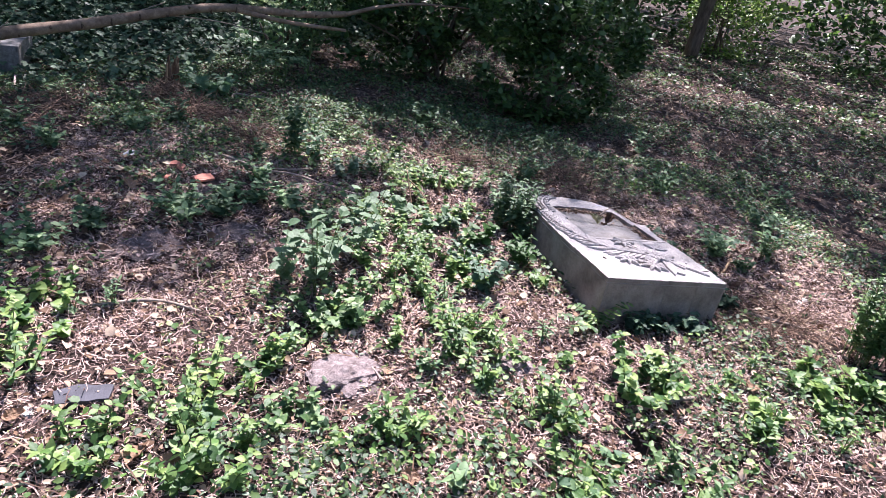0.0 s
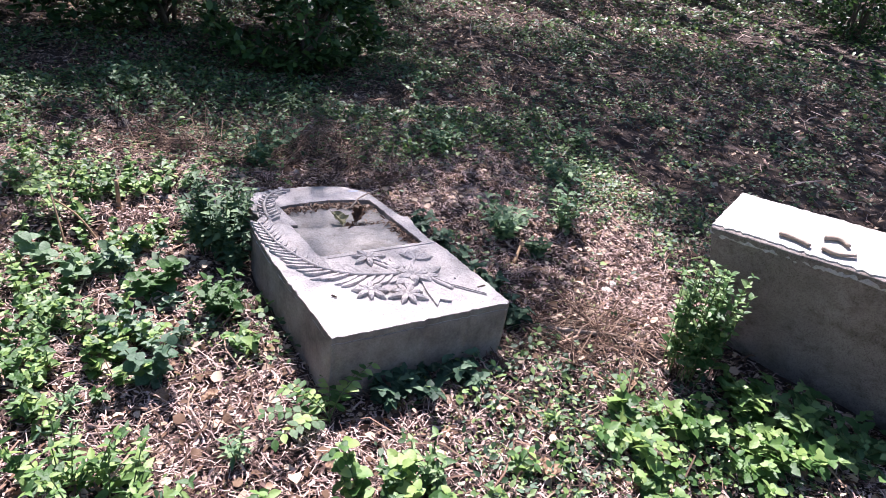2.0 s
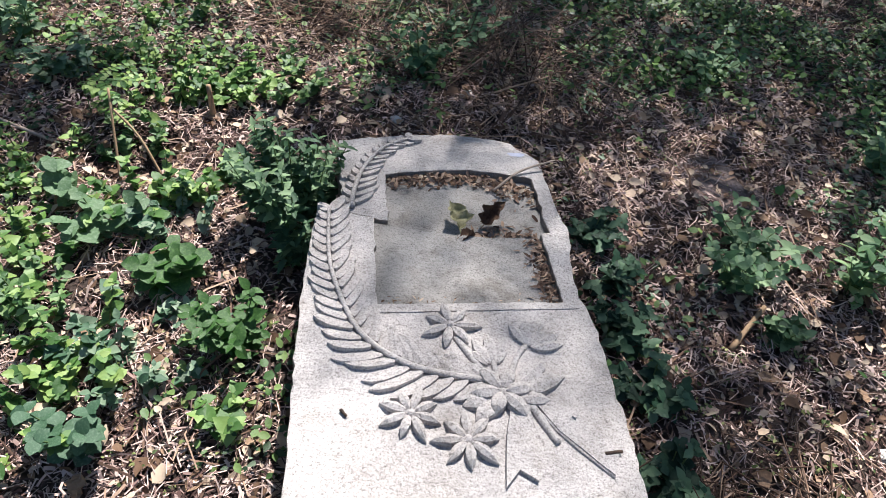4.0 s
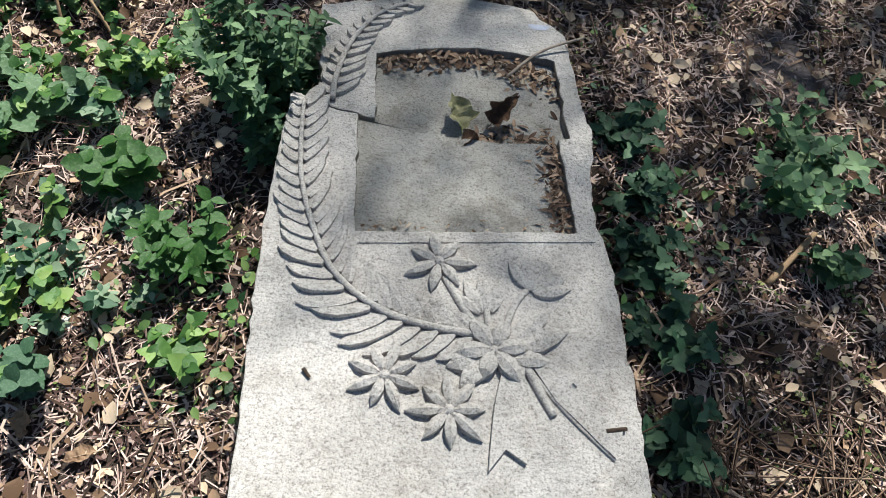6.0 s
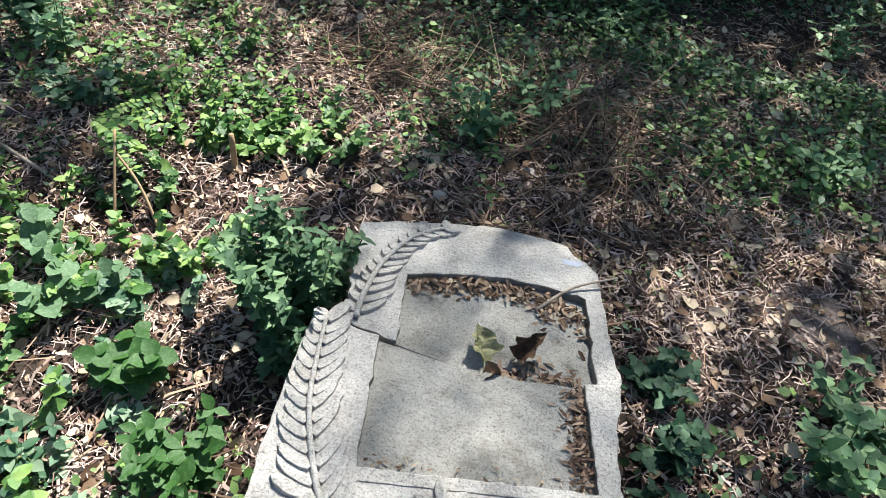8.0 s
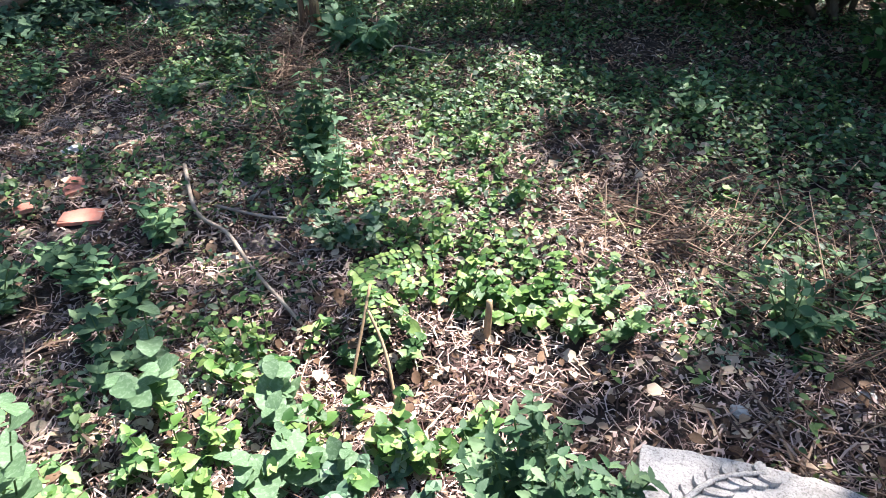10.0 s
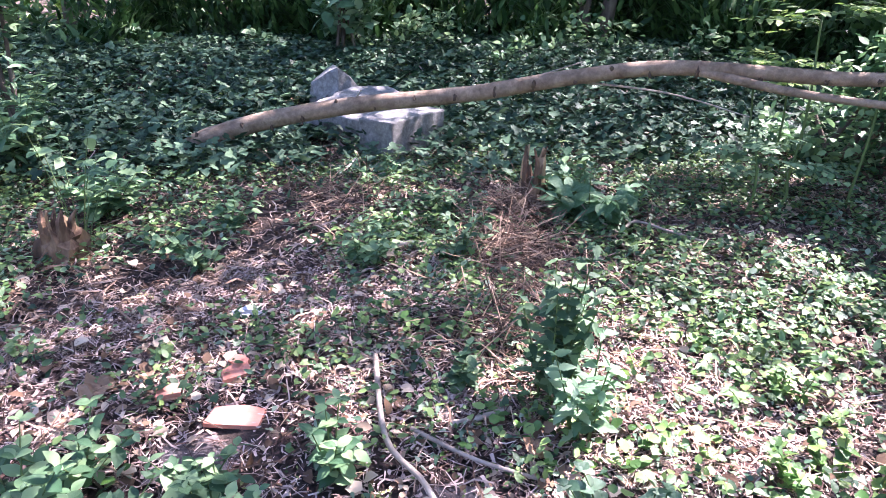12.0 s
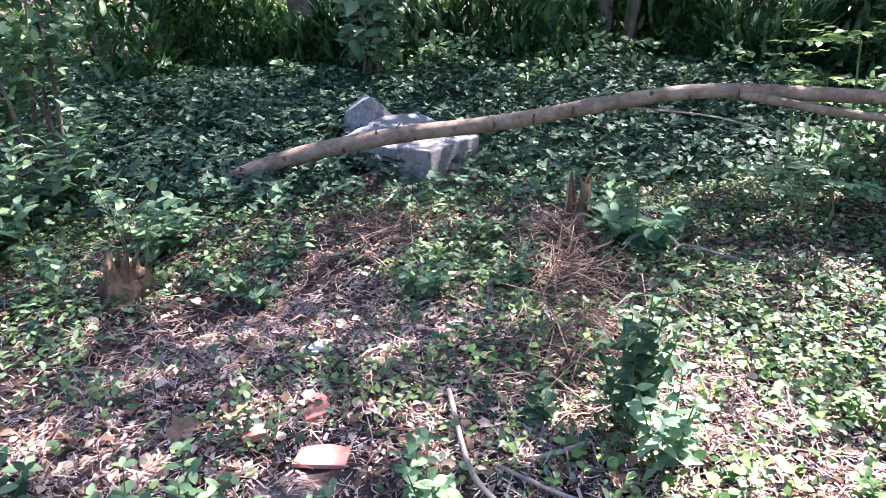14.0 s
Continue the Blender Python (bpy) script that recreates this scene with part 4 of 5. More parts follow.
part("body", bm, M_GRANITE, rock)


def stump(x, y, h, r, seed, label):
    """Snapped, splintered stub with shards."""
    s = empty("tree_stump", x, y, hz(x, y), label, "stump")
    r_ = random.Random(seed)
    bm = tube_bm([(0, 0, -0.05), (0, 0.0, h * 0.12), (0, 0.01, h * 0.35), (0.01, 0.0, h * 0.5)], [r * 1.7, r * 1.2, r, r * 0.8], 13, 0.3, seed)
    part("stub", bm, M_ROT, s)
    for k in range(16):
        a = r_.uniform(0, 6.28)
        c = Vector((math.cos(a), math.sin(a), 0)) * r * 0.6
        hh = h * r_.uniform(0.5, 1.05)
        part("splinter", tube_bm([c + Vector((0, 0, h * 0.2)), c * 1.05 + Vector((0, 0, hh * 0.8)), c * 1.1 + Vector((r_.uniform(-0.02, 0.02), r_.uniform(-0.02, 0.02), hh))], [r * 0.36, r * r_.uniform(0.12, 0.28), 0.004], 5, 0.35, k), M_DRYSTEM if k % 5 == 0 else M_ROT, s,
             "pale splintered wood" if k == 0 else "")
    return s


stump(-2.45, 3.62, 0.37, 0.075, 3, "snapped rotten stump with pale splinters")
stump(-3.5, 1.74, 0.23, 0.085, 5, "hollow weathered stump with torn edges")


# brush heap of reddish twigs at the stump
def brush(x, y, n, r, lmin, lmax, h, label):
    P = rs.normal(0, r * 0.5, (n, 2))
    L = rs.uniform(lmin, lmax, n)
    hump = h * np.exp(-(P ** 2).sum(1) / (r * r))
    verts, faces = [], []
    for i in range(n):
        a, t = rs.uniform(0, 6.28), rs.normal(0, 0.3)
        d = np.array([math.cos(a) * math.cos(t), math.sin(a) * math.cos(t), math.sin(t)]) * L[i] / 2
        s_ = np.array([-math.sin(a), math.cos(a), 0]) * 0.0028
        u_ = np.array([0, 0, 0.0028])
        c = np.array([x + P[i, 0], y + P[i, 1], hz(x, y) + hump[i] * rs.uniform(0.2, 1.0) + 0.01 + abs(d[2])])
        b = len(verts)
        verts += [c - d - s_, c - d + s_, c - d + u_, c + d - s_ * 0.6, c + d + s_ * 0.6, c + d + u_ * 0.6]
        faces += [(b, b + 1, b + 4, b + 3), (b + 1, b + 2, b + 5, b + 4), (b + 2, b, b + 3, b + 5)]
    return thing("brush_heap", mesh_arrays("brush_heap", verts, faces), M_TWIG, label, "brush", kind="stuff")


brush(-2.45, 3.5, 420, 0.22, 0.08, 0.26, 0.12, "heap of thin reddish brown twigs around the stump")
brush(-2.15, 3.12, 420, 0.28, 0.10, 0.35, 0.04, "flat spread of reddish brown twigs before the stump")
brush(-1.75, 2.55, 260, 0.35, 0.10, 0.35, 0.02, "flat spread of thin dead twigs")
brush(-3.3, 3.1, 300, 0.4, 0.10, 0.35, 0.02, "flat spread of dead stalks under the log")
brush(0.75, 2.2, 420, 0.5, 0.10, 0.40, 0.03, "flat spread of dead stalks behind the gravestone")
brush(-0.1, 2.55, 300, 0.4, 0.10, 0.35, 0.03, "flat spread of pale dead stalks")
brush(1.25, 0.1, 260, 0.35, 0.08, 0.3, 0.02, "flat spread of pale dead stalks beside the gravestone")

# branches and sticks on the ground
def lying(name, pts, r0, r1, mat, label, category="branch", lift=0.02):
    return tube_thing(name, [(a, b, hz(a, b) + lift + c) for a, b, c in pts], r0, r1, mat, label, category)


lying("broken_branch", [(-1.93, 2.06, 0.02), (-1.62, 1.81, 0.03), (-1.42, 1.75, 0.05), (-1.21, 1.64, 0.03), (-0.93, 1.52, 0.0)], 0.0085, 0.006, M_STICK, "long crooked grey broken branch on the ground")
lying("stick", [(-1.62, 1.9, 0.01), (-1.42, 1.93, 0.02), (-1.25, 1.98, 0.01)], 0.0065, 0.005, M_STICK, "short grey stick beside the long branch", "stick")
lying("stick", [(-1.56, 2.0, 0.0), (-1.47, 2.14, 0.01)], 0.010, 0.008, M_STICK, "short grey stick on the litter", "stick")
lying("stick", [(-2.64, 2.72, 0.0), (-2.53, 2.86, 0.012), (-2.41, 2.98, 0.0)], 0.020, 0.014, M_STICK, "thick weathered stick half hidden in leaves", "stick")
lying("bent_branch", [(-2.25, 3.72, 0.08), (-2.1, 3.68, 0.05), (-1.96, 3.66, 0.0), (-1.93, 3.76, 0.05), (-1.75, 3.78, 0.03), (-1.55, 3.80, 0.0)], 0.008, 0.006, M_STICK, "thin pale bent branch at the stump")
lying("stick", [(-0.02, -0.60, 0.0), (0.12, -0.57, 0.01), (0.28, -0.55, 0.0)], 0.012, 0.010, M_STICK, "grey stick lying in front of the gravestone", "stick")
lying("stick", [(-0.85, -0.72, 0.0), (-0.65, -0.85, 0.01), (-0.52, -1.0, 0.0)], 0.006, 0.004, M_STICK, "thin dry stalk on the litter", "stick")
lying("stick", [(-2.3, 0.15, 0.0), (-2.05, 0.18, 0.01), (-1.85, 0.12, 0.0)], 0.009, 0.006, M_STICK, "thin dry stick on the litter", "stick")
lying("stick", [(1.28, 0.72, 0.0), (1.36, 0.8, 0.02), (1.42, 0.86, 0.03)], 0.009, 0.007, M_DRYSTEM, "short pale broken stick beside the gravestone", "stick")
lying("stick", [(1.05, 0.22, 0.0), (1.2, 0.12, 0.01), (1.38, 0.05, 0.0)], 0.011, 0.008, M_STICK, "grey stick beside the gravestone", "stick")
lying("stick", [(-2.75, 4.3, 0.0), (-3.2, 3.9, 0.0)], 0.009, 0.006, M_STICK, "thin stick in the ivy", "stick")
# dry forked stalk standing over the hollow
tube_thing("dry_stalk", [(-0.66, 1.36, 0.0), (-0.68, 1.46, 0.12), (-0.70, 1.56, 0.24)], 0.005, 0.004, M_DRYSTEM, "forked dry tan stalk propped over a hollow", "stalk")
tube_thing("dry_stalk", [(-0.52, 1.38, 0.0), (-0.60, 1.46, 0.12), (-0.69, 1.52, 0.19)], 0.005, 0.004, M_DRYSTEM, "dry tan stalk leaning on another", "stalk")
tube_thing("dry_stalk", [(-0.42, 1.72, 0.0), (-0.42, 1.73, 0.16)], 0.012, 0.009, M_DRYSTEM, "short broken dry stalk standing in litter", "stalk")

# bare soil humps
for i, (sx, sy, r) in enumerate(SOIL):
    lump_thing("soil_mound", sx, sy, hz(sx, sy) - 0.010, (r * 0.95, r * 0.75, 0.022), M_SOIL, "low mound of bare grey brown soil", "soil", i + 1, 0.75, 40 * i)

# terracotta shards
for (x0, y0, w_, l_, rz, tl) in ((-1.985, 1.605, 0.075, 0.036, 42, 12), (-2.13, 1.70, 0.045, 0.024, 80, 20), (-2.2, 1.53, 0.035, 0.022, 70, 10), (-2.17, 1.74, 0.03, 0.018, 10, 25)):
    t_ = empty("roof_tile_shard", x0, y0, hz(x0, y0) + (0.018 if w_ > 0.07 else 0.035), "broken terracotta roof tile shard on the litter", "tile shard", "terracotta shards", rz=rz)
    ob = part("shard", prism_bm(ragged([(-w_, -l_), (w_ * 0.9, -l_ * 0.8), (w_, l_ * 0.9), (w_ * 0.2, l_ * 1.1), (-w_ * 0.8, l_ * 0.6)], 0.03, 0.001, int(rz)), -0.008, 0.008), M_TILE, t_)
    ob.matrix_local = pose(0, 0, 0, tl, 6, 0)
# scrap, ring, slate, pale stones
bm = lump_bm(0.042, 0.022, 0.014, 4, 1.1, 3)
me = bpy.data.meshes.new("plastic_scrap")
bm.to_mesh(me)
bm.free()
ob = thing("plastic_scrap", me, M_FOIL, "crumpled silvery blue plastic scrap in the leaves", "litter")
ob.matrix_world = pose(-2.47, 1.97, hz(-2.47, 1.97) + 0.02, 0, 0, 60)
pot = empty("rusty_can", -0.98, -0.77, hz(-0.98, -0.77), "rusty open tin can sunk in the litter", "can")
bm = bmesh.new()
for k in range(24):
    a0, a1 = 2 * math.pi * k / 24, 2 * math.pi * (k + 1) / 24
    q = [bm.verts.new((math.cos(a) * r_, math.sin(a) * r_, z_)) for a in (a0, a1) for r_, z_ in ((0.055, -0.03), (0.058, 0.022), (0.053, 0.022), (0.05, -0.03))]
    for j in range(3):
        bm.faces.new((q[j], q[j + 4], q[j + 5], q[j + 1]))
bmesh.ops.remove_doubles(bm, verts=bm.verts[:], dist=1e-5)
part("rim", bm, M_RUST, pot).matrix_local = pose(0, 0, 0.012, 8, 0, 0)
slate = empty("slate_piece", -2.19, -0.46, hz(-2.19, -0.46) + 0.018, "broken bluish slate piece on the litter", "slate", rz=12)
worn(part("body", prism_bm(ragged([(-0.09, -0.045), (0.08, -0.05), (0.1, 0.03), (-0.02, 0.055), (-0.1, 0.03)], 0.03, 0.003, 3), -0.008, 0.008), M_SLATE, slate), 0.002)
for i, (x0, y0, s) in enumerate(((1.62, 0.40, 0.035), (1.70, 0.44, 0.028), (1.165, 0.86, 0.022), (0.27, 1.76, 0.03), (0.55, 1.95, 0.035), (-0.4, 0.5, 0.03), (-2.35, -0.55, 0.03), (0.35, 2.02, 0.02), (-0.2, 1.35, 0.022), (0.9, 2.6, 0.03))):
    lump_thing("pale_stone", x0, y0, hz(x0, y0) + s * 0.2, (s * 0.8, s * 0.6, s * 0.4), M_PALE, "small pale stone lying on the litter", "stone", i + 3, 0.4, 50 * i, "pale stones")
lump_thing("half_buried_rock", -1.22, -0.33, -0.016, (0.18, 0.13, 0.045), M_CRUMBLE, "flat pale crumbly rock half buried in litter", "rock", 7, 0.5, 30)
lump_thing("half_buried_rock", 1.12, -1.16, -0.022, (0.2, 0.14, 0.04), M_CRUMBLE, "flat crumbly rock half buried in litter", "rock", 9, 0.5, -20)
lump_thing("half_buried_rock", -0.48, -0.28, -0.005, (0.10, 0.08, 0.045), M_CRUMBLE, "small flat rock half buried in litter", "rock", 11, 0.7, 10)
near_rocks = lambda x, y: np.clip(sum(np.exp(-((x - a) ** 2 + (y - b) ** 2) / 0.045) for a, b in ((-1.22, -0.33), (1.12, -1.16), (-0.48, -0.28), (-1.85, 0.95), (-2.2, 0.75), (-1.37, 1.83), (1.47, 1.49))), 0, 1)
straw("straw_litter", 16000, (-2.6, 1.7, -1.6, 1.4), 0.015, 0.09, 0.0032, M_STRAW, "dry straw drifted over half buried rocks", near_rocks, 0.032)


# ---------------------------------------------------------------- plants
def tri_tubes(name, paths, r0, r1, mat):
    """Many thin three-sided stems in one mesh."""
    V, F = [], []
    for p in paths:
        n_ = len(p)
        for i in range(n_):
            r = r0 + (r1 - r0) * i / max(1, n_ - 1)
            for k in range(3):
                a = 2.094 * k
                V.append((p[i][0] + r * math.cos(a), p[i][1] + r * math.sin(a), p[i][2]))
        b = len(V) - 3 * n_
        for i in range(n_ - 1):
            for k in range(3):
                F.append((b + 3 * i + k, b + 3 * i + (k + 1) % 3, b + 3 * i + 3 + (k + 1) % 3, b + 3 * i + 3 + k))
    me = mesh_arrays(name, V, F)
    me.materials.append(mat)
    return me


def plant(name, x, y, h, spread, stems, nodes, leaf, lo, hi, mat, label, category="plant", pairs=2, tilt=0.2, whorl=0.0, stem_mat=None, seed=1, separate=False, base=0.15,
          bare_low=0.2, fold=0.18, droop=0.2):
    """A clump: curved stems from one foot, with leaves in pairs or whorls at the nodes."""
    r_ = np.random.RandomState(seed)
    p = empty(name, x, y, hz(x, y), label, category)
    paths, pos, az, tl, sp, sz = [], [], [], [], [], []
    for s in range(stems):
        a = r_.uniform(0, 6.283)
        out = spread * math.sqrt(r_.uniform(0, 1))
        hh = h * r_.uniform(0.6, 1.05)
        foot = np.array([math.cos(a), math.sin(a)]) * out * base
        top = np.array([math.cos(a), math.sin(a)]) * out
        path = []
        for i in range(nodes + 1):
            t = i / nodes
            path.append((foot[0] + (top[0] - foot[0]) * t ** 1.4, foot[1] + (top[1] - foot[1]) * t ** 1.4, hh * t - 0.01))
        paths.append(path)
        for i in range(1, nodes + 1):
            t = i / nodes
            if t < bare_low:
                continue
            turn = r_.uniform(0, 6.283)
            for k in range(pairs):
                pos.append(path[i])
                az.append(turn + 6.283 * k / pairs + r_.normal(0, 0.25))
                tl.append(tilt + r_.normal(0, 0.3) + 0.4 * t * whorl)
                sp.append(r_.normal(0, 0.3))
                sz.append(r_.uniform(lo, hi) * (1.0 if t < 0.8 else 0.75))
    for path in paths:
        under(new("stem", tri_tubes("stem", [path], 0.0035, 0.0018, stem_mat or M_STEM)), p)
    if separate:
        base_me = leaf_mesh("leaf", np.zeros((1, 3)), [0.0], [0.0], [0.0], [1.0], leaf, fold, droop, True)
        base_me.materials.append(mat)
        R = turns(np.array(az), np.array(tl), np.array(sp))
        for i in range(len(pos)):
            ob = under(new("leaf", base_me), p)
            m = Matrix(R[i].tolist()).to_4x4()
            ob.matrix_local = Matrix.Translation(pos[i]) @ m @ Matrix.Diagonal((sz[i], sz[i], sz[i], 1))
    else:
        me = leaf_mesh("foliage", np.array(pos), np.array(az), np.array(tl), np.array(sp), np.array(sz), leaf, fold, droop, True)
        me.materials.append(mat)
        under(new("foliage", me), p)
    return p


def pinnate(name, x, y, h, fronds, length, leaflets, size, mat, label, seed=1, rise=0.6, az0=None, spread_az=6.28, leaf="oval", category="plant"):
    """Fronds with paired leaflets, each frond an arched stalk."""
    r_ = np.random.RandomState(seed)
    p = empty(name, x, y, hz(x, y), label, category)
    paths = [[(0, 0, -0.01), (0.004, 0, h * 0.5), (0, 0.004, h)]]
    pos, az, tl, sp, sz = [], [], [], [], []
    for f in range(fronds):
        a = (r_.uniform(0, 6.283) if az0 is None else az0 + r_.uniform(-0.5, 0.5) * spread_az)
        z0 = h * r_.uniform(0.4, 1.0)
        L = length * r_.uniform(0.7, 1.1)
        el = rise + r_.normal(0, 0.2)
        path = []
        for i in range(leaflets + 1):
            t = i / leaflets
            path.append((math.cos(a) * L * t * math.cos(el * (1 - 0.6 * t)), math.sin(a) * L * t * math.cos(el * (1 - 0.6 * t)), z0 + L * t * math.sin(el) * (1 - 0.55 * t)))
        paths.append(path)
        for i in range(2, leaflets + 1):
            for sgn in (1, -1):
                pos.append(path[i])
                az.append(a - math.pi / 2 + sgn * 1.15 + r_.normal(0, 0.1))
                tl.append(r_.normal(-0.05, 0.15))
                sp.append(r_.normal(0, 0.2))
                sz.append(size * r_.uniform(0.8, 1.1) * (1 - 0.35 * abs(i / leaflets - 0.5)))
    for path in paths:
        under(new("stem", tri_tubes("stem", [path], 0.003, 0.0012, M_STEM)), p)
    me = leaf_mesh("foliage", np.array(pos), np.array(az), np.array(tl), np.array(sp), np.array(sz), leaf, 0.1, 0.12, True)
    me.materials.append(mat)
    under(new("foliage", me), p)
    return p


# bright seedlings in the sunny litter
SEEDLINGS = [(-1.82, -0.43, 0.20, 0.20, 9), (-1.6, -0.28, 0.15, 0.13, 5), (-1.26, 0.06, 0.16, 0.13, 6), (-0.63, -0.20, 0.22, 0.17, 10), (-0.72, 0.0, 0.18, 0.13, 6), (-0.41, -0.64, 0.17, 0.11, 6),
             (0.07, -0.46, 0.18, 0.19, 10), (0.22, -0.42, 0.13, 0.12, 5), (-1.07, -0.66, 0.13, 0.09, 5), (-1.71, -0.87, 0.19, 0.16, 8), (-2.48, 0.12, 0.15, 0.16, 6), (-0.49, -1.02, 0.14, 0.13, 7),
             (-0.05, -1.05, 0.12, 0.15, 5), (-2.1, -0.75, 0.12, 0.12, 4), (0.5, -0.75, 0.10, 0.10, 4), (-2.5, -0.3, 0.2, 0.15, 6), (-0.9, 0.35, 0.15, 0.14, 6), (-1.45, -0.6, 0.10, 0.1, 4), (1.0, -0.7, 0.09, 0.12, 4)]
for i, (x0, y0, h_, s_, st) in enumerate(SEEDLINGS):
    plant("seedling_clump", x0, y0, h_ * 1.1, s_ * 1.35, st + 4, 5, ("serrate", "oval", "lobed", "serrate")[i % 4], 0.028, 0.058, (M_SEED, M_SEED, M_UPRIGHT, M_COVER2, M_SEED)[i % 5],
          "fresh green leafy seedling clump in sunny litter", pairs=3, tilt=0.15, seed=20 + i, whorl=0.5, base=0.55)
r4 = random.Random(77)
for i in range(46):
    c_ = SEEDLINGS[i % len(SEEDLINGS)]
    x0, y0 = c_[0] + r4.gauss(0, 0.28), c_[1] + r4.gauss(0, 0.22)
    if free(np.array([x0]), np.array([y0]))[0]:
        plant("young_seedling", x0, y0, r4.uniform(0.05, 0.14), r4.uniform(0.03, 0.09), r4.randint(2, 4), 3, r4.choice(("oval", "heart", "lance")), 0.025, 0.055,
              r4.choice((M_SEED, M_COVER2, M_THISTLE)), "small young green seedling in the litter", pairs=3, tilt=0.2, seed=300 + i)
pinnate("sumac_shoot", 0.05, -0.03, 0.05, 7, 0.22, 8, 0.045, M_SEED, "yellow green feathery shoot at the gravestone's corner", 3, 0.75, 2.2, 3.4)
pinnate("sumac_shoot", -0.84, 1.66, 0.16, 7, 0.24, 10, 0.034, M_SEED, "bright green feathery shoot over dry stalks", 5, 0.35, 0.4, 3.6)
# plants beside the gravestone
plant("nettle_clump", -0.05, 1.18, 0.38, 0.2, 32, 11, "serrate", 0.028, 0.056, M_NETTLE, "dark green nettle clump crowding the gravestone's head", pairs=3, seed=3, base=0.5)
plant("nettle_clump", -0.03, 1.0, 0.2, 0.08, 9, 6, "serrate", 0.035, 0.06, M_NETTLE, "dark green young nettles beside the gravestone", pairs=3, seed=4, base=0.5)
plant("leafy_clump", -0.13, 0.68, 0.17, 0.12, 12, 5, "oval", 0.03, 0.065, M_SEED, "fresh green broad-leaved clump beside the gravestone", pairs=3, seed=5, separate=True)
plant("leafy_clump", -0.12, 0.42, 0.10, 0.09, 5, 3, "heart", 0.032, 0.05, M_COVER2, "small green ivy seedlings beside the gravestone", pairs=3, seed=6)
plant("round_leaf_plant", -0.44, 0.38, 0.20, 0.09, 4, 5, "round", 0.04, 0.055, M_GREY, "slender plant with rounded grey green leaves", pairs=3, seed=8, separate=True)
plant("round_leaf_plant", -0.36, 0.86, 0.16, 0.10, 4, 4, "round", 0.05, 0.07, M_SEED, "plant with rounded bright leaflets", pairs=3, seed=9, separate=True)
# big-leaved poplar suckers
for i, (x0, y0, h_, sp_, st) in enumerate(((-1.33, 0.30, 0.48, 0.15, 6), (-1.12, 0.72, 0.44, 0.2, 3), (-1.06, 1.10, 0.26, 0.15, 3), (-0.58, 1.05, 0.22, 0.15, 3),
                                           (-1.5, 0.42, 0.38, 0.13, 4), (-1.28, 0.5, 0.34, 0.13, 4), (-0.75, 1.25, 0.18, 0.12, 2))):
    plant("poplar_sucker", x0, y0, h_, sp_, st, 7, "lobed", 0.028, 0.078, M_POPLAR, "pale grey green poplar sucker with broad leaves", pairs=2, tilt=0.25, seed=40 + i, separate=True, fold=0.12)
for i, (x0, y0, h_, sp_, st) in enumerate(((-0.8, 0.95, 0.16, 0.25, 12), (-1.1, 0.9, 0.15, 0.22, 10), (-0.5, 1.2, 0.14, 0.18, 8), (-0.45, 0.75, 0.10, 0.2, 7), (-0.9, 1.35, 0.16, 0.2, 8), (-0.35, 1.93, 0.14, 0.22, 12),
                                           (-0.15, 1.95, 0.13, 0.18, 9), (-0.75, 2.02, 0.16, 0.2, 10), (-1.0, 1.98, 0.15, 0.2, 9), (-0.7, 2.4, 0.13, 0.2, 8), (-0.95, 2.75, 0.12, 0.2, 8), (-1.15, 0.15, 0.15, 0.18, 8), (-0.6, 1.75, 0.16, 0.2, 9), (-0.36, 0.56, 0.12, 0.16, 7), (-0.52, 0.62, 0.13, 0.2, 8), (-0.3, 1.3, 0.12, 0.14, 6), (-0.66, 0.72, 0.14, 0.2, 8), (-0.58, 0.42, 0.11, 0.18, 7), (-0.4, 1.1, 0.13, 0.15, 6), (-0.75, 0.55, 0.14, 0.2, 8), (-0.95, 0.6, 0.14, 0.2, 8), (-0.7, 1.55, 0.13, 0.15, 6))):
    plant("weed_clump", x0, y0, h_, sp_, st + 2, 4, ("heart", "oval", "lobed")[i % 3], 0.02, 0.046, (M_COVER2, M_UPRIGHT, M_SEED, M_GREY, M_SEED)[i % 5], "green low weeds in dappled sun", pairs=4, seed=60 + i, base=0.6)
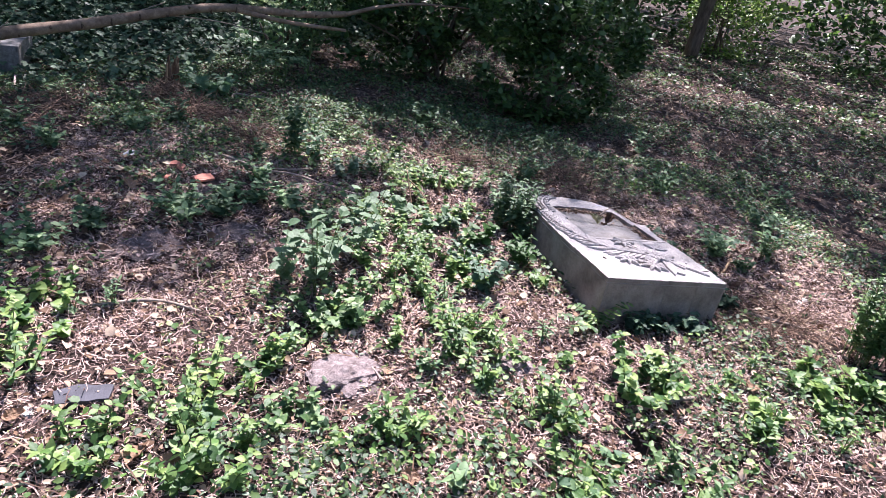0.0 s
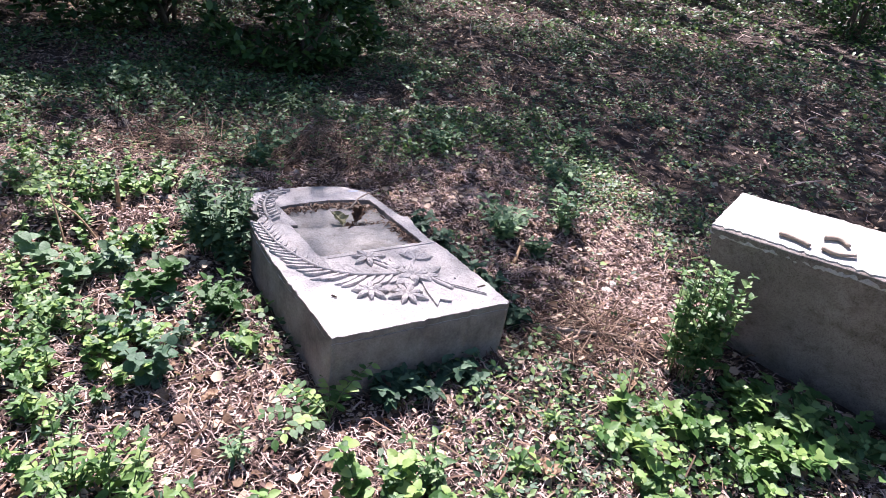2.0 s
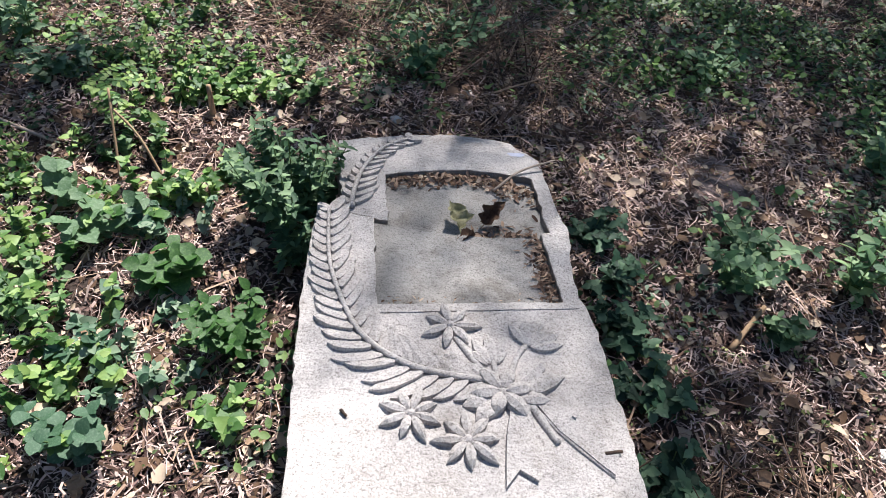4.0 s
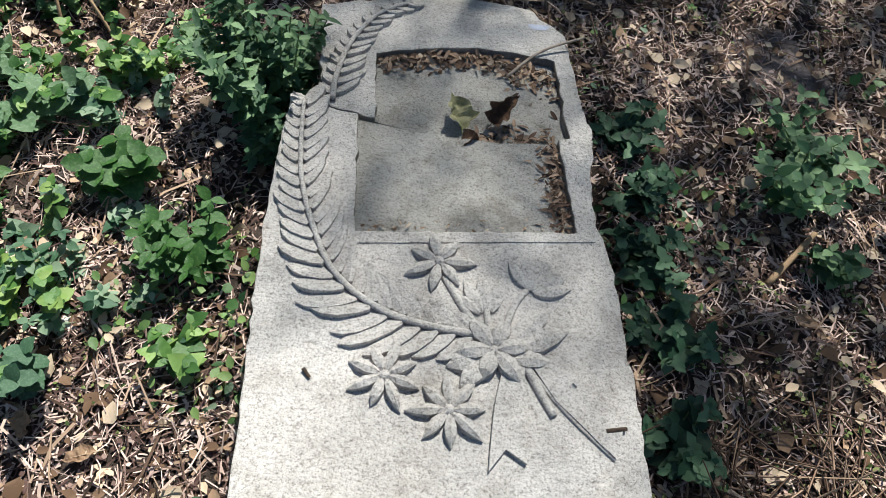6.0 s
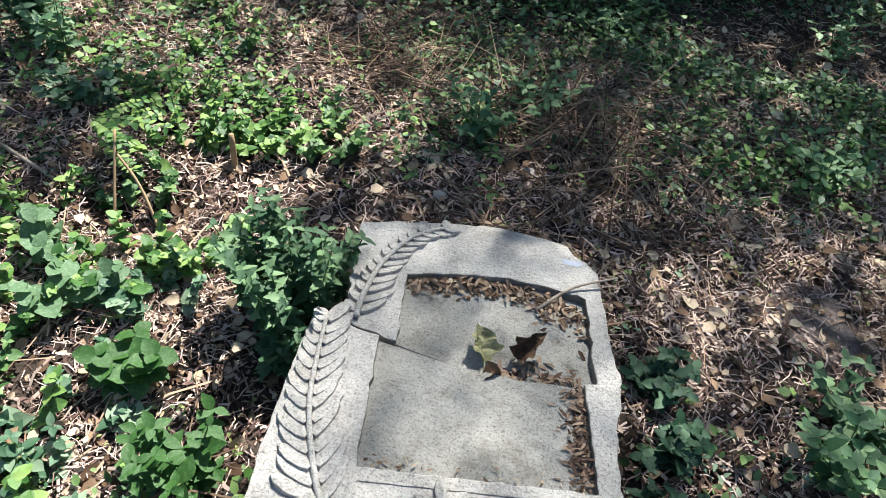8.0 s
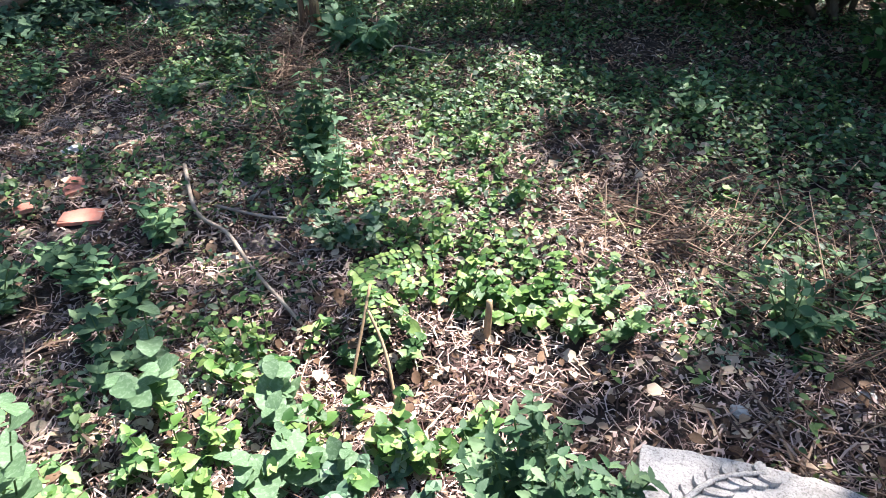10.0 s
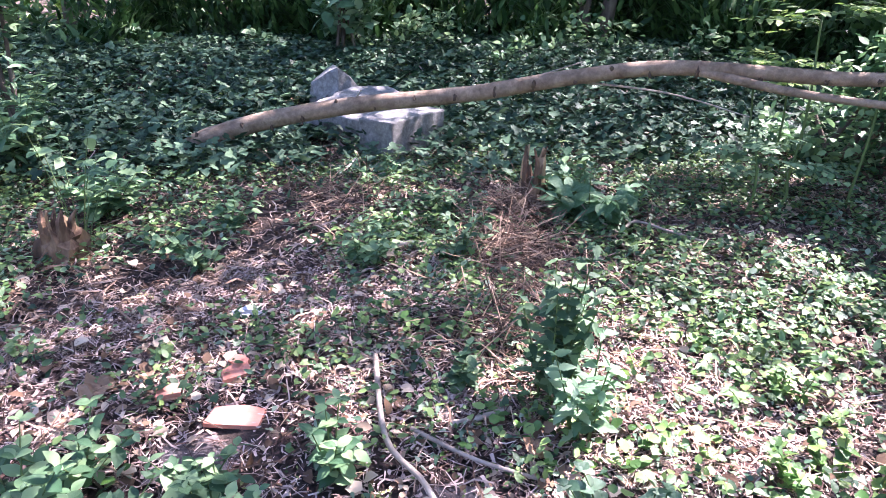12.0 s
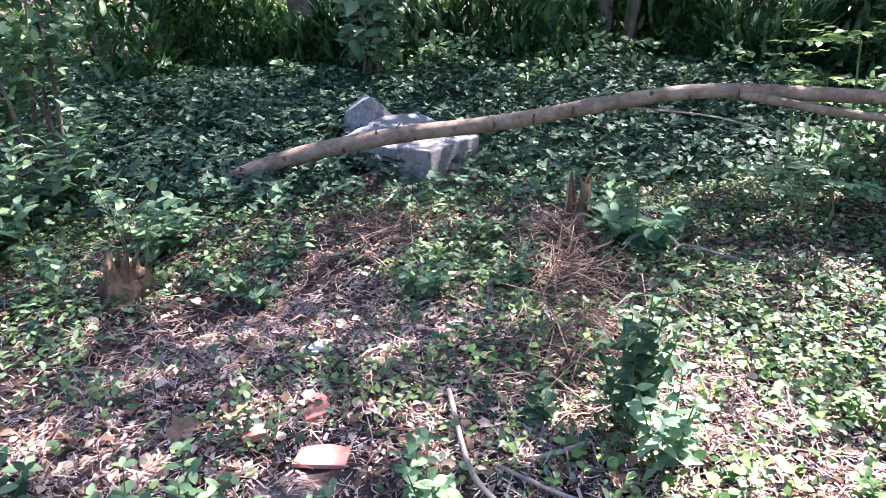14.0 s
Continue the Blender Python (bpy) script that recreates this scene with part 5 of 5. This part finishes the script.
# darker leafy plants in the shade
for i, (x0, y0, h_, sp_, st) in enumerate(((-1.84, 1.17, 0.15, 0.17, 9), (-1.68, 1.38, 0.16, 0.15, 9), (-1.65, 1.66, 0.18, 0.11, 6), (-1.84, 1.41, 0.15, 0.13, 7), (-2.1, 1.25, 0.15, 0.15, 6), (-1.45, 1.35, 0.14, 0.16, 8),
                                           (-1.3, 1.15, 0.15, 0.16, 8), (-2.04, 1.1, 0.18, 0.2, 10), (-2.68, 0.65, 0.17, 0.22, 10), (-2.45, 0.95, 0.15, 0.2, 8), (1.38, 0.98, 0.2, 0.16, 9), (1.75, 0.95, 0.3, 0.12, 7),
                                           (1.47, 1.12, 0.14, 0.17, 10), (1.67, 2.22, 0.22, 0.2, 9), (0.35, 2.12, 0.22, 0.15, 9), (1.44, 0.76, 0.12, 0.06, 4), (0.55, 2.35, 0.2, 0.18, 8), (2.2, 1.6, 0.2, 0.2, 8),
                                           (-1.68, 2.15, 0.13, 0.09, 3), (-3.0, 2.1, 0.2, 0.2, 9), (-2.55, 2.55, 0.16, 0.16, 8), (-2.3, 2.9, 0.2, 0.2, 7), (-3.3, 2.4, 0.18, 0.2, 8), (2.8, 2.2, 0.2, 0.25, 8),
                                           (0.9, 3.2, 0.16, 0.25, 8), (2.0, 3.3, 0.18, 0.25, 8), (-0.2, 3.6, 0.2, 0.25, 8), (-2.75, 3.3, 0.2, 0.2, 8), (-3.3, 3.4, 0.18, 0.25, 9))):
    plant("shade_plant", x0, y0, h_, sp_, st + 2, 4, "oval", 0.032, 0.062, M_THISTLE if i % 3 else M_NETTLE, "dark green leafy plant growing in the shade", pairs=3, tilt=0.3, seed=90 + i)
# tall feathery weed
plant("tall_weed", -1.42, 2.26, 0.50, 0.13, 9, 12, "serrate", 0.04, 0.07, M_NETTLE, "tall leafy green weed standing in the litter", pairs=3, tilt=0.0, seed=7, base=0.3)
plant("tall_weed", -1.28, 2.2, 0.3, 0.10, 5, 7, "serrate", 0.04, 0.07, M_WEED, "smaller leafy green weed", pairs=3, tilt=0.1, seed=77, base=0.3)
# saplings at the stumps
plant("stump_shoots", -2.16, 3.72, 0.30, 0.28, 13, 5, "oval", 0.09, 0.14, M_WEED, "grey green broad-leaved shoots beside the stump", pairs=2, tilt=-0.1, seed=12, separate=True)
plant("stump_shoots", -2.35, 3.85, 0.33, 0.2, 6, 5, "oval", 0.06, 0.10, M_THISTLE, "green shoots behind the stump", pairs=2, tilt=0.1, seed=13)
plant("stump_shoots", -3.62, 1.86, 0.5, 0.3, 7, 5, "oval", 0.07, 0.11, M_THISTLE, "green leafy shoots sprouting from the hollow stump", pairs=3, tilt=0.05, seed=14, bare_low=0.7)
plant("stump_shoots", -3.72, 1.55, 0.36, 0.14, 5, 4, "oval", 0.05, 0.08, M_NETTLE, "green leafy shoots beside the hollow stump", pairs=3, tilt=0.05, seed=15, bare_low=0.5)
for i, (x0, y0, h_, sp_) in enumerate(((-4.75, 1.75, 0.55, 0.35), (-4.95, 2.05, 0.65, 0.3), (-4.4, 1.45, 0.4, 0.3), (-5.4, 1.75, 0.7, 0.35), (-4.15, 1.2, 0.35, 0.3), (-5.7, 2.3, 0.6, 0.3), (-3.9, 2.1, 0.25, 0.25))):
    plant("leafy_bush", x0, y0, h_, sp_, 12, 6, "serrate", 0.07, 0.12, M_THISTLE, "green leafy undergrowth beside the ivy bank", "bush", pairs=3, tilt=0.15, seed=140 + i)
# plant against the standing block, and ivy below it
plant("upright_weed", 1.50, -0.22, 0.54, 0.14, 30, 13, "oval", 0.024, 0.048, M_UPRIGHT, "dense upright small-leaved weed against the stone block", pairs=3, tilt=0.5, seed=16, base=0.7)
for i, (x0, y0, s_) in enumerate(((1.52, -0.58, 0.17), (1.78, -0.8, 0.2), (1.05, -0.38, 0.2), (1.25, -0.5, 0.15), (2.0, -0.95, 0.2), (1.55, -0.75, 0.15), (1.62, -0.45, 0.14), (1.72, -0.62, 0.16), (1.9, -1.1, 0.18), (1.35, -0.72, 0.14))):
    plant("ivy_patch", x0, y0, 0.13, s_, 11, 3, "ivy", 0.045, 0.075, (M_COVER2, M_UPRIGHT, M_SEED)[i % 3], "trailing ivy patch at the foot of the stone block", "ivy", pairs=3, tilt=0.1, seed=170 + i)
for i, (x0, y0, s_) in enumerate(((0.42, 0.04, 0.15), (0.6, 0.05, 0.14), (0.28, 0.03, 0.10), (0.95, 0.75, 0.10), (0.98, 0.55, 0.10), (0.96, 0.95, 0.10), (0.97, 0.3, 0.09), (0.93, 1.15, 0.10))):
    plant("ivy_patch", x0, y0, 0.11, s_, 9, 3, "ivy", 0.04, 0.065, M_IVY, "dark ivy creeping along the gravestone's side", "ivy", pairs=3, tilt=0.05, seed=190 + i)
# leafy shoot hanging by the log's fork
for i, (x0, y0, z0, sc) in enumerate(((-1.85, 4.85, 0.62, 0.30), (-1.55, 4.75, 0.95, 0.4), (-1.75, 5.1, 0.7, 0.3), (-1.25, 4.8, 1.0, 0.34), (-1.6, 4.3, 0.35, 0.3), (-1.5, 4.5, 0.25, 0.3))):
    p = pinnate("log_sprout", x0, y0, 0.05, 9, sc, 8, 0.06, M_SUNNY if i < 4 else M_THISTLE, "light green feathery shoots growing by the fallen log", 210 + i, 0.2, category="shoot")
    p.location.z = z0 - 0.05
    tube = tube_thing("sprout_stem", [(x0, y0, hz(x0, y0) - 0.02), (x0 + 0.03, y0, z0 * 0.5), (x0, y0, z0)], 0.008, 0.005, M_STEM, "thin upright green stem of a shoot", "stem")


# ---------------------------------------------------------------- shrubs, hedge and trees
def cloud(name, blobs, n, lo, hi, leaf, mat, parent=None, tilt=0.3, surface=0.6, label="", category="", kind=""):
    """Leaves spread through several uneven ellipsoids, denser outside, with gaps."""
    w = np.array([b[3] * b[4] * b[5] for b in blobs]) ** 0.67
    pick = rs.choice(len(blobs), n, p=w / w.sum())
    B = np.array(blobs)[pick]
    d = rs.normal(0, 1, (n, 3))
    d /= np.linalg.norm(d, axis=1)[:, None]
    r = rs.uniform(0, 1, n) ** (1 / 3) * (1 - surface) + surface * rs.uniform(0.75, 1.0, n)
    pos = B[:, :3] + d * r[:, None] * B[:, 3:6]
    g = np.sin(pos[:, 0] * 5.1 + 1.3) + np.sin(pos[:, 1] * 4.7 + 0.4) + np.sin(pos[:, 2] * 6.3 + 2.0) + np.sin((pos[:, 0] + pos[:, 2]) * 9.1)
    pos = pos[(g > -1.1) & (pos[:, 2] > height(pos[:, 0], pos[:, 1]) + 0.02)]
    m = len(pos)
    me = leaf_mesh(name, pos, rs.uniform(0, 6.28, m), rs.normal(tilt, 0.5, m), rs.normal(0, 0.5, m), rs.uniform(lo, hi, m), leaf)
    if parent is not None:
        me.materials.append(mat)
        return under(new(name, me), parent)
    return thing(name, me, mat, label, category, kind=kind)


def shrub(x, y, blobs, n, lo, hi, leaf, mat, label, stems=9, seed=1):
    s = empty("shrub", x, y, hz(x, y), label, "shrub")
    r_ = random.Random(seed)
    for k in range(stems):
        b = blobs[k % len(blobs)]
        top = Vector((b[0] + r_.uniform(-0.6, 0.6) * b[3], b[1] + r_.uniform(-0.6, 0.6) * b[4], b[2] + 0.5 * b[5]))
        foot = Vector((r_.uniform(-0.15, 0.15), r_.uniform(-0.15, 0.15), -0.05))
        path = smooth_path([foot, foot.lerp(top, 0.5) + Vector((r_.uniform(-0.1, 0.1), 0, 0.12)), top], 5)
        part("branch", tube_bm(path, taper(len(path), 0.022, 0.006), 6, 0.08, k), M_BARK, s, flat=False)
    c = cloud("foliage", [(b[0] + x, b[1] + y, b[2] + hz(x, y), *b[3:]) for b in blobs], n, lo, hi, leaf, mat, s)
    c.matrix_local = Matrix.Translation((-x, -y, -hz(x, y)))
    return s


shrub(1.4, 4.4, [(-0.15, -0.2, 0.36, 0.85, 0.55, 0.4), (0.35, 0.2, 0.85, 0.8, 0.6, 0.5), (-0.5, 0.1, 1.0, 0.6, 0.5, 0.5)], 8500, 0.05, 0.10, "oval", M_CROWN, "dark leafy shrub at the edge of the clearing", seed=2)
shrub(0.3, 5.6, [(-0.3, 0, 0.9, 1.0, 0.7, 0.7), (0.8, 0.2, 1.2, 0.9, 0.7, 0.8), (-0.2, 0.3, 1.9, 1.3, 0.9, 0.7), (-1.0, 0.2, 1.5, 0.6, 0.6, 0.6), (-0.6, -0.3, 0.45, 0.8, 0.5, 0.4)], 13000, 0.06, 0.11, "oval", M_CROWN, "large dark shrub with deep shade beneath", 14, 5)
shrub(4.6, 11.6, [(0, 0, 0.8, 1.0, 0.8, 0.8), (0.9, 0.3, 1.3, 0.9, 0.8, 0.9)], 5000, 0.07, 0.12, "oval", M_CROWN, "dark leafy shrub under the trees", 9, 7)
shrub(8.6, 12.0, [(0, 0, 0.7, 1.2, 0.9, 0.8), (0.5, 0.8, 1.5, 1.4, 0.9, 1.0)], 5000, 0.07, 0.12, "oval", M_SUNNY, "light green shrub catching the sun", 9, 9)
shrub(12.5, 6.2, [(0, 0, 0.8, 1.2, 0.9, 0.9), (0.6, 0.3, 1.5, 1.2, 0.9, 1.0)], 4200, 0.08, 0.13, "oval", M_CROWN, "dark leafy shrub under the trees", 9, 11)
shrub(-6.35, 5.75, [(0, 0, 0.55, 0.32, 0.32, 0.3), (0.05, 0, 0.9, 0.32, 0.32, 0.22)], 330, 0.13, 0.22, "oval", M_WEED, "grey green broad-leaved sapling on the ivy bank", 4, 13)
shrub(-5.65, 2.15, [(0, 0, 0.75, 0.3, 0.35, 0.3), (-0.1, 0.1, 1.15, 0.42, 0.4, 0.3), (-0.5, -0.2, 0.6, 0.4, 0.4, 0.4)], 2200, 0.06, 0.11, "oval", M_THISTLE, "leafy green bush at the end of the ivy bank", 7, 15)
shrub(-1.55, 5.75, [(0, 0, 0.25, 0.5, 0.45, 0.25), (0.3, 0.3, 0.55, 0.5, 0.45, 0.35)], 2600, 0.05, 0.09, "oval", M_THISTLE, "low leafy bush beyond the fallen log", 7, 17)

# tall green shoots behind the ivy bank
n = 26000
t = rs.uniform(0, 1, n)
hx, hy = -9.4 + 8.9 * t + rs.normal(0, 0.22, n), 3.6 + 6.4 * t + 1.2 * np.sin(3.14 * t) + rs.uniform(0, 1.3, n)
hx, hy = hx + 0.55 * waves(hx * 1.1, hy * 1.1, 8.0), hy - 0.55 * waves(hx * 0.9, hy * 0.9, 9.0)
hh = rs.uniform(0.0, 1.0, n) ** 1.1 * (0.72 + 0.28 * waves(hx * 1.3, hy * 1.3, 2.0) + 0.12 * rs.normal(0, 1, n))
me = leaf_mesh("tall_shoots", np.stack([hx, hy, height(hx, hy) + np.clip(hh, 0, 1.5)], 1), rs.uniform(0, 6.28, n), rs.normal(0.95, 0.35, n), rs.normal(0, 0.4, n), rs.uniform(0.12, 0.27, n), "lance")
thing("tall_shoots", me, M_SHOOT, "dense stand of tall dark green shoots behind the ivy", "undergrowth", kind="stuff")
foot_blobs = []
for k in range(26):
    t_ = (k + 0.5) / 26
    foot_blobs.append((-9.3 + 8.8 * t_ + rs.normal(0, 0.3), 3.4 + 6.4 * t_ + 1.2 * math.sin(3.14 * t_) + rs.normal(0, 0.35), 0.3, rs.uniform(0.25, 0.7), rs.uniform(0.25, 0.6), rs.uniform(0.15, 0.5)))
cloud("undergrowth", foot_blobs, 9000, 0.05, 0.12, "oval", M_THISTLE, label="mixed green undergrowth along the ivy bank", category="undergrowth", kind="stuff")
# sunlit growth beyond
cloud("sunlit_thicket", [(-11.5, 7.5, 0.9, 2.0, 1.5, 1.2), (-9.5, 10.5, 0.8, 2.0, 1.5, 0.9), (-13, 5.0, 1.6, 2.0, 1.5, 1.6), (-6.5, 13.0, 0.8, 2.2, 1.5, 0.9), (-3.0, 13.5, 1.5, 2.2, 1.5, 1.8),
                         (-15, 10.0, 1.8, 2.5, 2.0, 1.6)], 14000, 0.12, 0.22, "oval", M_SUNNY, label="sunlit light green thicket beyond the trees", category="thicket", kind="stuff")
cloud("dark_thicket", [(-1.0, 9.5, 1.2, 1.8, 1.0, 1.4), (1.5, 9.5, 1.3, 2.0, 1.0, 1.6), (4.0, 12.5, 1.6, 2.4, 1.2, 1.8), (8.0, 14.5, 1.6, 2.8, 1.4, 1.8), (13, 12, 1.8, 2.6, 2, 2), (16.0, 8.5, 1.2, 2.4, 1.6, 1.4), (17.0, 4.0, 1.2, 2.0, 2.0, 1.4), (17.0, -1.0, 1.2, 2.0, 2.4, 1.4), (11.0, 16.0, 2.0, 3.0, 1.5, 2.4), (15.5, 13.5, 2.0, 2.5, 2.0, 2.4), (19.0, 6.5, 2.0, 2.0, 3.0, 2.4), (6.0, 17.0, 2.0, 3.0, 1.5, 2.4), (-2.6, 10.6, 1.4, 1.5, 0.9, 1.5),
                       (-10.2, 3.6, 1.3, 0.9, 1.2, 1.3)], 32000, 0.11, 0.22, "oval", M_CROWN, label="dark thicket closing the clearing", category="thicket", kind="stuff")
# woods all round, far off
blobs = []
for k in range(46):
    a = 6.283 * k / 46 + rs.uniform(-0.05, 0.05)
    rr_ = rs.uniform(22, 34)
    blobs.append((math.cos(a) * rr_, math.sin(a) * rr_, rs.uniform(2.0, 5.0), rs.uniform(2.5, 4.5), rs.uniform(2.5, 4.5), rs.uniform(2.5, 5.0)))
cloud("far_woods", blobs, 26000, 0.35, 0.75, "oval", M_SUNNY, label="light green woods round the clearing", category="woods", kind="stuff")

# crowns: unseen foliage placed to shade mapped ground, open over the sunny strip
LIT = [((-1.15, 3.25), (-0.85, 2.6), 0.44), ((-0.85, 2.6), (-0.4, 1.95), 0.42), ((-0.4, 1.95), (-0.5, 1.2), 0.36), ((-0.5, 1.2), (-1.05, 0.55), 0.56), ((2.45, 1.35), (1.45, 0.0), 0.27), ((0.2, 0.0), (0.3, 0.2), 0.4), ((5, 7), (7.5, 6), 1.2),
       ((0.1, 2.6), (-0.3, 2.1), 0.32), ((-1.6, 2.35), (-1.35, 2.1), 0.2), ((-0.15, 0.7), (-0.5, 0.9), 0.42),
       ((-2.1, 5.7), (-1.4, 5.3), 0.34), ((-1.15, 4.3), (-1.0, 3.4), 0.30), ((-0.7, 4.6), (-0.4, 4.9), 0.3)]


def shade(px, py):
    """1 where the ground lies in the trees' shade, 0 in the sun."""
    s = smooth(0.35, 0.95, py + 0.55 * smooth(0.7, 1.0, px) + 0.18 * waves(px * 1.6, py * 1.6, 3.3) + 0.5 * smooth(-1.6, -2.3, px))
    for (ax, ay), (bx, by), r in LIT:
        ux, uy = bx - ax, by - ay
        k = np.clip(((px - ax) * ux + (py - ay) * uy) / (ux * ux + uy * uy), 0, 1)
        d = np.hypot(px - ax - k * ux, py - ay - k * uy) + 0.10 * waves(px * 3, py * 3, 1.1)
        s = s * smooth(r * 0.55, r * 1.15, d)
    s = s * (1 - 0.4 * smooth(0.9, 1.1, px) * smooth(1.8, 1.3, py) * smooth(2.8, 2.0, px))
    s = np.maximum(s, 0.24 * smooth(1.7, 2.3, py))
    return np.clip(s, 0.0, 1)


def stone_shade_mask(px, py):
    """1 over the gravestone, where small unseen leaves are added to half shade it."""
    return smooth(-0.06, 0.06, px) * smooth(0.92, 0.82, px) * smooth(1.5, 1.35, py)


TREES = [(-5.2, 8.6, 0.11, 8.6), (-5.0, 8.75, 0.09, 8.2), (-7.5, 7.0, 0.11, 9.0), (-1.4, 11.2, 0.16, 9.5), (3.2, 10.6, 0.17, 9.2), (-10.5, 4.6, 0.15, 9.0), (7.2, 11.0, 0.16, 9.0), (12.0, 9.5, 0.2, 9.5), (14.5, 3.0, 0.18, 9.0), (9.0, 18.0, 0.2, 9.5), (-6.0, 17.0, 0.2, 9.5), (-9.7, 7.4, 0.30, 9.4), (-8.9, 4.75, 0.07, 8.0)]
n = 200000
px, py = rs.uniform(-13, 9, n), rs.uniform(-0.2, 10.5, n)
cz = rs.uniform(4.6, 8.4, n)
leaf_set_ = stone_shade_mask(px, py)
keep = rs.uniform(0, 1, n) < (1 - leaf_set_) * shade(px, py) * np.clip(0.66 + 0.14 * waves(px * 5.0, py * 5.0, 6.1), 0.05, 0.95)
px, py, cz, leaf_set_ = px[keep], py[keep], cz[keep], np.zeros(keep.sum())
cx, cy = px + SUN.x / SUN.z * cz, py + SUN.y / SUN.z * cz
# small loose leaves, unseen and high, added to dim the sun on the gravestone
m = 6500
hx, hy, hz_ = rs.uniform(-0.06, 0.92, m), rs.uniform(-0.1, 1.45, m), rs.uniform(7.0, 8.6, m)
ok = rs.uniform(0, 1, m) < smooth(0.05, 0.9, 0.8 * (hy + 0.1) + 0.5 * hx) * stone_shade_mask(hx, hy)
cx, cy = np.concatenate([cx, (hx + SUN.x / SUN.z * hz_)[ok]]), np.concatenate([cy, (hy + SUN.y / SUN.z * hz_)[ok]])
cz, leaf_set_ = np.concatenate([cz, hz_[ok]]), np.concatenate([leaf_set_, np.ones(ok.sum())])
# farther crowns on all sides, unseen, added to shade the ground beyond
m = 26000
fx, fy = rs.uniform(-16, 24, m), rs.uniform(-4, 24, m)
ok = ((fx > 9) | (fy > 10.5) | (fx < -13)) & (rs.uniform(0, 1, m) < 0.85)
fx, fy, fz = fx[ok], fy[ok], rs.uniform(4.6, 8.4, ok.sum())
cx, cy = np.concatenate([cx, fx + SUN.x / SUN.z * fz]), np.concatenate([cy, fy + SUN.y / SUN.z * fz])
cz, leaf_set_ = np.concatenate([cz, fz]), np.concatenate([leaf_set_, np.full(len(fz), -1.0)])
owner = np.argmin(np.stack([np.hypot(cx - a, cy - b) for a, b, _, _ in TREES]), 0)
for i, (tx, ty, r, h_) in enumerate(TREES):
    tree = empty("tree", tx, ty, hz(tx, ty), "slim tree with dark bark and a wide leafy crown", "tree", "trees round the clearing")
    r_ = random.Random(50 + i)
    lean = (r_.uniform(-0.4, 0.4), r_.uniform(-0.4, 0.2))
    if i == 1:
        lean = (1.3, 0.2)
    trunk = smooth_path([(0, 0, -0.1), (lean[0] * 0.25, lean[1] * 0.25, h_ * 0.3), (lean[0] * 0.7, lean[1] * 0.7, h_ * 0.6), (lean[0], lean[1], h_ * 0.9)], 6)
    part("trunk", tube_bm(trunk, taper(len(trunk), r, r * 0.35), 10, 0.08, i), M_BARK, tree, flat=False)
    mine = np.where(owner == i)[0]
    for k in range(min(12, len(mine))):
        j = mine[int(len(mine) * (k + 0.5) / 12)]
        top = Vector((cx[j] - tx, cy[j] - ty, cz[j] - hz(tx, ty)))
        s = trunk[min(len(trunk) - 1, 9 + k % 8)]
        mid = s.lerp(top, 0.5) + Vector((0, 0, 0.25))
        limb = smooth_path([s, mid, top], 5)
        part("limb", tube_bm(limb, taper(len(limb), r * 0.32, 0.01), 6, 0.08, k), M_BARK, tree, flat=False)
    if len(mine):
        m = len(mine)
        me = leaf_mesh("crown", np.stack([cx[mine] - tx, cy[mine] - ty, cz[mine] - hz(tx, ty)], 1), rs.uniform(0, 6.28, m), rs.normal(0, 0.5, m), rs.normal(0, 0.5, m), rs.uniform(0.06, 0.14, m) * np.where(leaf_set_[mine] > 0.5, 0.29, np.where(leaf_set_[mine] < 0, 3.2, 1.0)), "oval")
        me.materials.append(M_CROWN)
        under(new("crown", me), tree)
